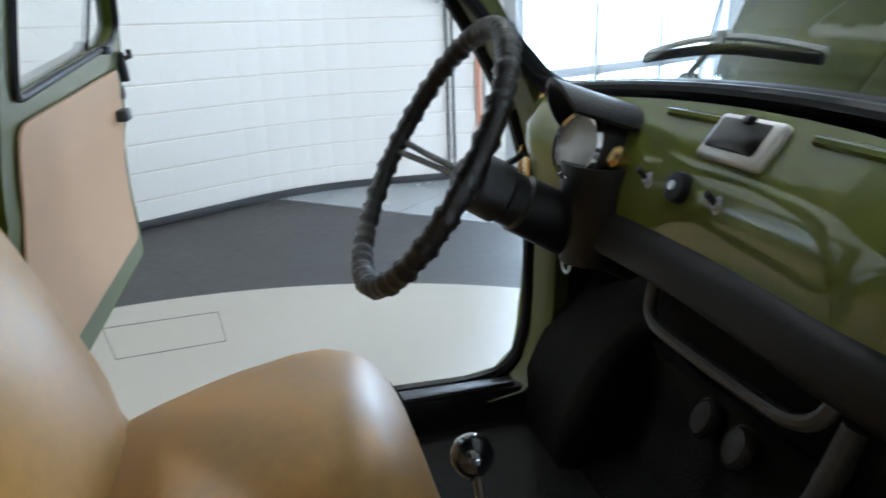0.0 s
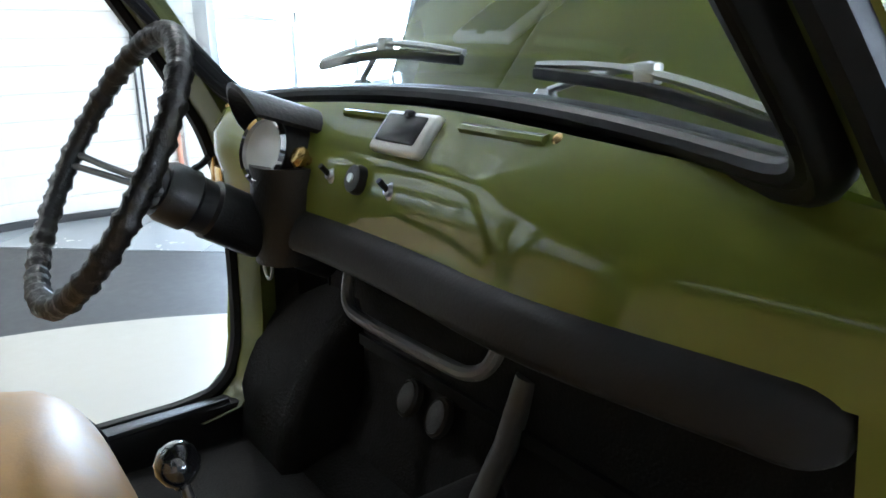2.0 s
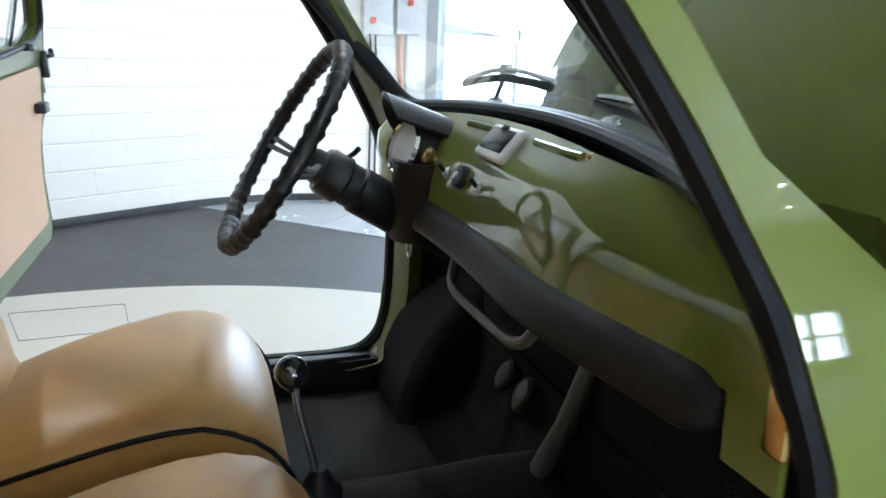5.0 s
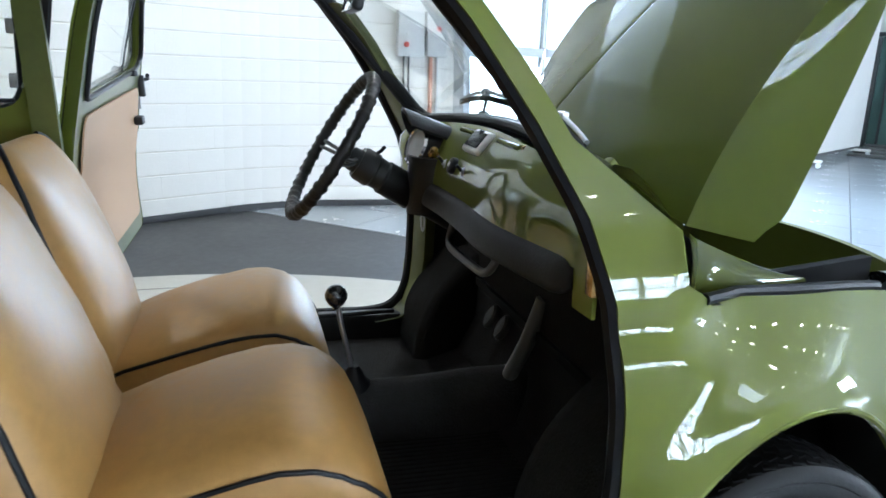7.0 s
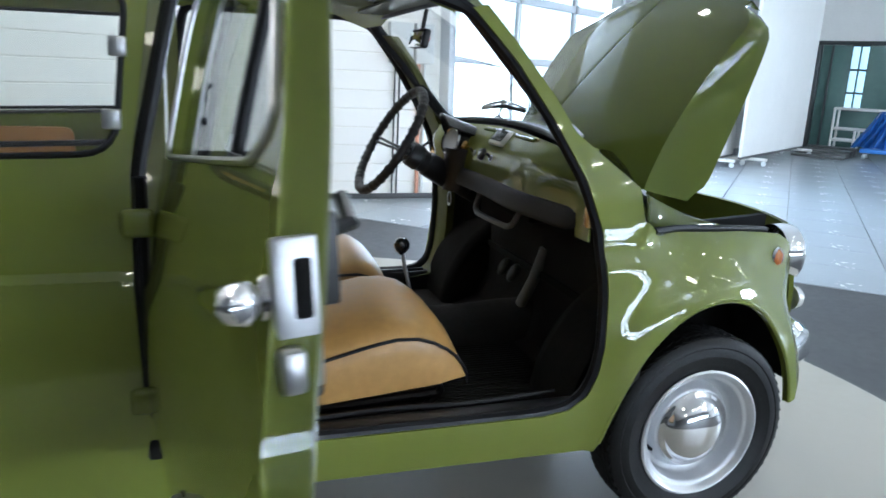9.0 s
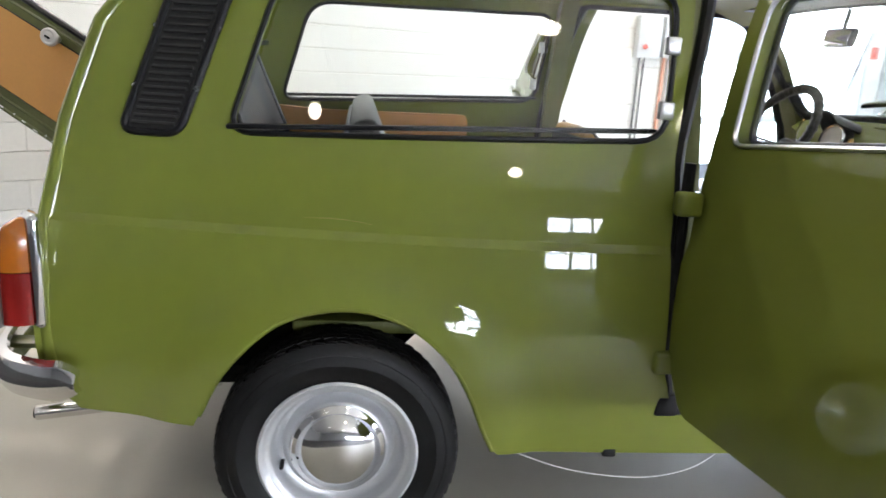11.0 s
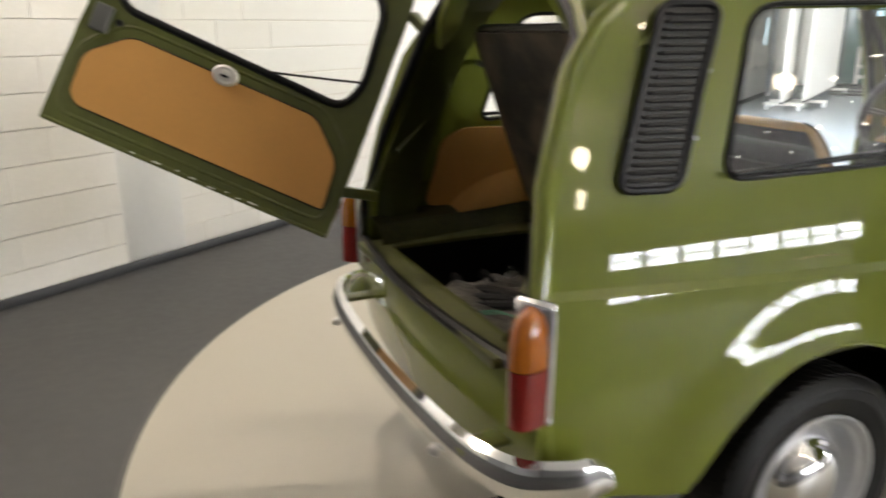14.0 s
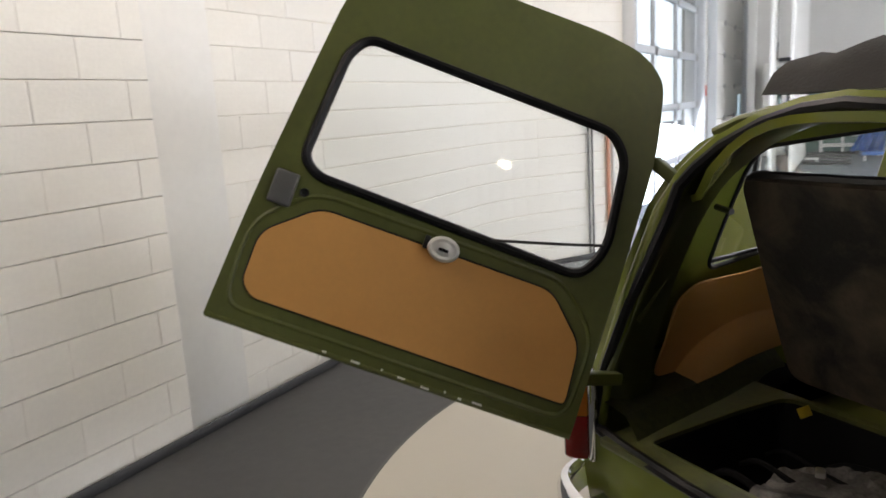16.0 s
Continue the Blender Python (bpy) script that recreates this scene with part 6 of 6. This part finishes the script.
# seats
def seat(y0):
    rings = []
    SX = [.875, .93, 1.0, 1.1, 1.18, 1.23, 1.27, 1.30, 1.325, 1.342, 1.352, 1.357]
    ST = [.464, .488, .522, .552, .570, .572, .561, .539, .506, .468, .436, .416]
    SP = [.425, .447, .468, .495, .509, .511, .499, .481, .459, .436, .418, .408]
    for x in [.875, .90, .93, .965, 1.0, 1.05, 1.1, 1.14, 1.18, 1.205, 1.23, 1.25, 1.27, 1.285, 1.30, 1.313, 1.325, 1.334, 1.342, 1.348, 1.353, 1.357]:
        zt, zp = float(np.interp(x, SX, ST)), float(np.interp(x, SX, SP))
        f = (x - .875) / .48
        zb = 0.352 + 0.052 * f
        w = 0.232 - 0.012 * (1 - f) - 0.016 * max(0, f - .85) / .15
        sec = []
        for yy, k in ((-.985, 0.0), (-1.0, .35), (-1.0, .7), (-.99, 1.0), (-.955, 1.22), (-.88, 1.45), (-.74, 1.66), (-.52, 1.85), (-.26, 1.96), (0, 2.0), (.26, 1.96), (.52, 1.85), (.74, 1.66), (.88, 1.45), (.955, 1.22), (.99, 1.0), (1, .7), (1, .35), (.985, 0)):
            z = zb + (zp - zb) * k if k <= 1 else zp + (zt - zp) * (k - 1)
            if k > 0.9:
                z += 0.0035 * noise.noise((x * 11, (y0 + yy * w) * 9, y0 * 3)) + 0.0015 * noise.noise((x * 34, yy * 8, y0))
            sec.append((x, y0 + yy * w, z))
        rings.append(sec)
    st = part("front_seat", loft(rings), TAN, car, "tan leatherette front seat with black piping", angle=60)
    for i in (3, 15):
        pts = [Vector(r[i]) + Vector((0.002, (i - 9) * 0.0003, 0.002)) for r in rings]
        pts += [Vector(rings[-1][i]) + Vector((0.004, 0, -0.02))]
        part("piping", tube(pts, 0.0042, 8), RUBBER, st, "black piping")
    # backrest
    B0, B1 = Vector((0.865, y0, 0.400)), Vector((0.715, y0, 0.885))
    bd = (B1 - B0).normalized()
    bn = Vector((bd.z, 0, -bd.x))          # forwards
    rb = []
    for f in list(np.linspace(0, .78, 13)) + [.82, .86, .895, .925, .95, .97, .985, .995, 1.0]:
        c = B0.lerp(B1, float(f))
        w = 0.236 - 0.045 * f ** 2
        th = 0.085 - 0.030 * f
        if f > 0.78:
            q = (f - 0.78) / 0.22
            k = math.sqrt(max(0, 1 - q ** 2.2))
            w *= 0.50 + 0.50 * math.sqrt(k)
            th *= 0.12 + 0.88 * k
        belly = 0.020 * math.sin(math.pi * min(1, f * 1.1))
        sec = []
        for yy, tt in ((-1, -.2), (-1.0, .25), (-.97, .55), (-.90, .78), (-.75, .93), (-.4, 1.02), (0, 1.05), (.4, 1.02), (.75, .93), (.90, .78), (.97, .55), (1, .25), (1, -.2), (.92, -.42), (.5, -.5), (0, -.5), (-.5, -.5), (-.92, -.42)):
            wr = 0.004 * noise.noise((c.z * 13, yy * 2.2, y0 * 5)) + 0.016 * max(0.0, 1 - f * 2.6) * noise.noise((c.z * 24 + abs(yy) * 3.0, yy * 2.0, y0)) if tt > 0.3 else 0.0
            sec.append(c + Vector((0, yy * w, 0)) + bn * (tt * th + belly * max(0, tt) * (1 - yy * yy) + wr))
        rb.append(sec)
    bk = part("backrest", loft(rb), TAN, st, "tan leatherette backrest", angle=60)
    for i in (2, 10):
        part("piping", tube([p[i] + bn * 0.002 for p in rb[:-1]], 0.0055, 8), RUBBER, bk, "black piping")
    part("back_cover", loft([[c[k] - bn * 0.006 for k in (12, 13, 14, 15, 16, 17, 0)] for c in rb[0:19]], False, False), TRIM_BLACK, bk, "dark back of the seat")
    for sgn in (-1, 1):
        rail = [(0.90, y0 + sgn * 0.16, .335), (1.10, y0 + sgn * 0.16, .335), (1.30, y0 + sgn * 0.16, .345)]
        part("seat_frame", tube(rail, 0.012, 8), RUBBER, st)
        part("seat_leg", tube([(1.30, y0 + sgn * 0.16, .40), (1.315, y0 + sgn * 0.16, .35), (1.27, y0 + sgn * 0.16, .305)], 0.010, 8), RUBBER, st)
    return st


seat(-0.272)
seat(0.272).location.x -= 0.028

# rear: bench folded, trim, raised engine cover, engine
part("load_floor_front", box(0.75, 1.02, 0.03, Matrix.Translation((0.27, 0, 0.50)), 0.008), GREEN_SHADED, car, "olive-green rear floor")
part("bench_front", box(0.03, 1.02, 0.22, Matrix.Translation((0.64, 0, 0.39)), 0.008), TRIM_BLACK, car)
part("rear_bench", box(0.36, 0.98, 0.09, Matrix.Translation((0.36, 0, 0.56)), 0.035, 4), TAN, car, "tan rear bench cushion")
bk = part("rear_backrest", box(0.07, 0.94, 0.40, Matrix.Translation((0.10, 0, 0.75)) @ Matrix.Rotation(radians(-22), 4, "Y"), 0.028, 4), TRIM_BLACK, car, "black back of the rear seat")
part("backrest_back", box(0.012, 0.90, 0.36, Matrix.Translation((0.062, 0, 0.735)) @ Matrix.Rotation(radians(-22), 4, "Y"), 0.004), TRIM_BLACK, bk)
lid0, lid1 = Vector((-0.130, -0.03, 0.665)), Vector((-0.335, -0.03, 1.172))
ld = (lid1 - lid0).normalized()
ln_ = Vector((-ld.z, 0, ld.x))
LO = fillet([(-.29, 0), (.34, 0), (.34, .15), (.325, .55), (-.325, .55), (-.34, .15)], 0.04)
lid = part("engine_cover", sheet(LO, [], lambda u, v: lid0 + Vector((0, u, 0)) + ld * v + ln_ * (0.010 * (1 - (u / .34) ** 4)), 0.05, 0.022), GREY_LID, car, "raised grimy grey engine cover board")
part("cover_edge", tube([lid0 + Vector((0, u, 0)) + ld * v + ln_ * 0.004 for u, v in dense(LO, 0.04)], 0.012, 8, True), TRIM_BLACK, lid)
EH = fillet([(-.588, -.365), (-.125, -.36), (-.125, .34), (-.28, .352), (-.588, .345)], 0.040)
FO = [(-.655, -.425), (-.10, -.47), (-.10, .47), (-.655, .425)]
part("load_floor", sheet(FO, [EH], lambda x, y: Vector((x, y, 0.590)), 0.05, 0.012), GRIMY, car, "grimy olive-green rim of the engine hatch")
bm = bmesh.new()
rings = [[Vector((x, y, z)) for x, y in dense(EH, 0.05)] for z in (.580, .36)]
bm = loft(rings, True, False)
part("engine_bay", bm, DARK, car, "dull black engine bay", smooth=False)
part("bay_floor", box(0.50, 0.74, 0.02, Matrix.Translation((-.36, -.03, .35))), DARK, car)
eng = part("engine", box(0.34, 0.40, 0.10, Matrix.Translation((-.36, -.06, .42)), 0.03, 3), ENGINE, car, "grimy aluminium engine lying flat")
bmx = sheet(fillet([(-.52, -.27), (-.24, -.26), (-.20, .10), (-.34, .20), (-.52, .14)], 0.03), [], lambda x, y: Vector((x, y, .518 + 0.022 * noise.noise((x * 12, y * 15, 1)) + 0.014 * abs(noise.noise((x * 30, y * 24, 3))))), 0.016, 0.005)
part("fan_shroud", bmx, ENGINE, eng, "crumpled grimy grey sheet-metal cowling", angle=18)
for k in range(3):
    part("hose", tube(spline([(-.25 - .05 * k, -.34, .50), (-.30 - .04 * k, -.20, .54 + .01 * k), (-.42, -.05 + .06 * k, .53), (-.52, .10 + .05 * k, .48)], 6), 0.011, 8), TRIM_BLACK, eng)
part("label_plate", box(0.05, 0.025, 0.006, Matrix.Translation((-.140, .275, .577)) @ Matrix.Rotation(radians(60), 4, "X"), 0.002), YELLOW, car, "small yellow label in the engine bay")
for k in range(3):
    a = 0.010 * k
    part("green_wire", tube(spline([(-.52, -.10 - a, .545), (-.49, -.14 - a, .556), (-.47 + a, -.20, .552), (-.42 + a, -.28, .538)], 6), 0.0013, 6), WIREGREEN, eng, "thin green wire")
for k in range(3):
    x = -.22 - .09 * k
    part("cable", tube(spline([(x, .32, .47), (x - .03, .24, .515), (x - .05, .10, .510), (x - .03, -.05, .50)], 6), 0.005 + 0.002 * k, 7), DARK, eng)
part("air_duct", tube(spline([(-.16, .20, .44), (-.18, .12, .49), (-.19, -.05, .50), (-.18, -.25, .47)], 6), 0.024, 12), DARK, eng, "dull black air duct")
part("clamp", box(.035, .02, .012, Matrix.Translation((-.33, .10, .548)) @ Matrix.Rotation(.6, 4, "Z"), .004), STEEL, eng, "bright steel clamp")
for s in (-1, 1):
    tc_ = fillet([(-.412, .655), (.05, .615), (.40, .615), (.40, .878), (-.09, .878), (-.30, .892), (-.372, .86)], 0.03)
    part("rear_trim_card", sheet(tc_, [], lambda x, z, s=s: Vector((x, s * (half(x, z) - 0.038), z)), 0.06, 0.006), TAN_CARD, car, "tan rear side trim card")
    hump = [[Vector((x, s * (half(x, .62) - 0.03 - d), 0.640 + 0.115 * math.sin(math.pi * (x + .33) / .60) ** 0.7 * k)) for d, k in ((0.012, 1.0), (0.03, 0.98), (0.055, 0.88), (0.075, 0.6), (0.085, 0.3), (0.09, 0.0))] for x in np.linspace(-.327, .265, 17)]
    ledge = loft([[Vector((x, s * (half(x, .62) - d), z)) for d, z in ((.022, .650), (.070, .646), (.115, .638), (.150, .600), (.155, .580))] for x in np.linspace(-.60, .05, 10)], False, False)
    bmesh.ops.solidify(ledge, geom=ledge.faces[:] + ledge.edges[:] + ledge.verts[:], thickness=0.006)
    part("side_ledge", ledge, GRIMY, car, "grimy olive-green ledge beside the engine hatch")
    part("wheel_arch_cover", loft(hump, False, False), TAN_CARD, car, "tan wheel arch cover")
    part("side_rib", tube([(-.60, s * .455, .72), (-.53, s * .43, .90), (-.46, s * .405, 1.07), (-.40, s * .37, 1.20)], 0.010, 8), GREEN_SHADED, car)
    part("rib_strut", tube([(-.52, s * .445, .84), (-.40, s * .455, .95)], 0.008, 8), GREEN_SHADED, car)
    part("window_knob", tube([(-.270, s * .440, 1.082), (-.282, s * .405, 1.080), (-.289, s * .378, 1.078)], 0.008, 8), TRIM_BLACK, car)
part("headlining_bow", tube([(-.30, y, 1.315 - 0.05 * (y / .42) ** 4) for y in np.linspace(-.42, .42, 13)], 0.012, 8), GREEN_SHADED, car)
# ground wire hanging below the sill
part("dangling_wire", tube(spline([(0.36, -.58, .25), (0.50, -.61, .215), (0.66, -.62, .20), (0.78, -.61, .215), (0.86, -.59, .25)], 6), 0.0013, 6), WHITE_PLASTIC, car, "thin pale wire hanging below the sill")
part("jack_point", box(0.03, 0.02, 0.022, Matrix.Translation((.588, -.606, .258)), 0.004), RUBBER, car)

# ---------------------------------------------------------------- block courses and floor tiles, piece by piece
CH, CL = 0.155, 0.405
blk_bm = loft([[(x, y + q * (y < 0), z) for y, z in ((-.015, -.0742), (-.0125, -.0760), (.015, -.0760), (.015, .0760), (-.0125, .0760), (-.015, .0742))] for x, q in ((-CL / 2 + .0004, .0030), (-CL / 2 + .005, 0), (CL / 2 - .005, 0), (CL / 2 - .0004, .0030))])
bmesh.ops.recalc_face_normals(blk_bm, faces=blk_bm.faces)
blk_me = bpy.data.meshes.new("block")
blk_bm.to_mesh(blk_me)
blk_bm.free()
blk_me.materials.append(BLOCK)


# plainer blocks with levelled upright joints, right of the pier
flat_bm = loft([[(x, y, z) for y, z in ((-.015, -.0712), (-.0112, -.0744), (.015, -.0744), (.015, .0744), (-.0112, .0744), (-.015, .0712))] for x in (-CL / 2 + .0002, CL / 2 - .0002)])
flat_me = bpy.data.meshes.new("block")
bmesh.ops.recalc_face_normals(flat_bm, faces=flat_bm.faces)
flat_bm.to_mesh(flat_me)
flat_bm.free()
flat_me.materials.append(BLOCK_EVEN)


def block(parent, x, y, z, ang, sx=1.0, me=None):
    o = new("block", me or blk_me)
    o.matrix_world = Matrix.Translation((x, y, z)) @ Matrix.Rotation(ang, 4, "Z") @ Matrix.Diagonal((sx, 1, 1, 1))
    o.parent = parent
    return o


PIER = (-3.26, -2.90)                      # smooth pier, metres along the wall before the corner
spare = bmesh.new()
for r in range(24):
    z = 0.142 + CH * (r - 0.5)
    off = (CL / 2) * (r % 2)
    s0 = -6.4 - off
    while s0 < -0.001:
        a, b = max(s0, -6.4), min(s0 + CL, -TL)
        for lo, hi, proud in ((a, min(b, PIER[0]), 0.020), (max(a, PIER[1]), b, 0.0)):
            if hi - lo > 0.04:
                c = CORNER + WD * ((lo + hi) / 2) + WN * (-0.0112 + proud)
                if r < 14 and lo > -5.2:
                    block(wall_long, c.x, c.y, z, WA, (hi - lo) / CL, flat_me if lo > PIER[1] + 0.5 else blk_me)
                else:
                    box(hi - lo - 0.001, 0.030, CH - 0.007, Matrix.Translation((c.x, c.y, z)) @ Matrix.Rotation(WA, 4, "Z"), bm=spare)
        s0 += CL
    for k in range(6):
        c = (bend(k / 6, 0, z) + bend((k + 1) / 6, 0, z)) / 2
        c += (bend((k + 0.5) / 6, 1, z) - bend((k + 0.5) / 6, 0, z)) * -0.0105
        ang, wide = WA * (1 - (k + 0.5) / 6), 2 * RB * math.sin(WA / 12) + 0.0005
        if r < 14:
            block(wall_bend, c.x, c.y, z, ang, wide / CL, flat_me)
        else:
            box(wide, 0.030, CH - 0.007, Matrix.Translation((c.x, c.y, z)) @ Matrix.Rotation(ang, 4, "Z"), bm=spare)
    s0 = 1.40 - off
    while s0 < 2.79:
        a, b = max(s0, CORNER.x + TL), min(s0 + CL, 2.79)
        if b - a > 0.04:
            if r < 12:
                block(wall_b, (a + b) / 2, 4.223, z, 0, (b - a) / CL, flat_me)
            else:
                box(b - a - 0.001, 0.030, CH - 0.007, Matrix.Translation(((a + b) / 2, 4.223, z)), bm=spare)
        s0 += CL
tagged(finish(spare, "block_courses", BLOCK, wall_long, smooth=False), "painted blocks high on the wall", kind="stuff")
pc = CORNER + WD * (sum(PIER) / 2) - WN * 0.014
tagged(finish(box(PIER[1] - PIER[0], 0.06, H, Matrix.Translation((pc.x, pc.y, H / 2)) @ Matrix.Rotation(WA, 4, "Z"), 0.004), "pier", PLASTER), "smooth plastered strip in the block wall", "pier", kind="structure")

# pale tiles beyond the dark floor
TS = 0.60
tile_bm = box(TS - 0.006, TS - 0.006, 0.012, None, 0.0015, 1)
tile_me = bpy.data.meshes.new("tile")
tile_bm.to_mesh(tile_me)
tile_bm.free()
tile_me.materials.append(TILE)
tang = math.atan2(ED.y, ED.x)
more = bmesh.new()
count = 0
for i in range(-2, 26):
    for j in range(0, 24):
        c = EDGE_A + ED * (TS * (i + 0.5)) - EN * (TS * (j + 0.5) + 0.01)
        if not (-7 < c.x < 15.6 and -6.9 < c.y < 11.2):
            continue
        if (c - D0).dot(Vector((-(D1 - D0).y, (D1 - D0).x)).normalized()) > 0.3 and c.x > 4.3 or (c.x < 4.4 and c.y > 4.3):
            continue
        M = Matrix.Translation((c.x, c.y, -0.009)) @ Matrix.Rotation(tang, 4, "Z")
        if c.x < 11 and c.y > 0.2 and count < 300:
            o = new("tile", tile_me)
            o.matrix_world = M
            o.parent = floor
            count += 1
        else:
            box(TS - 0.006, TS - 0.006, 0.012, M, bm=more)
tagged(finish(more, "tiles", TILE, floor, smooth=False), "pale grey floor tiles further off", kind="stuff")
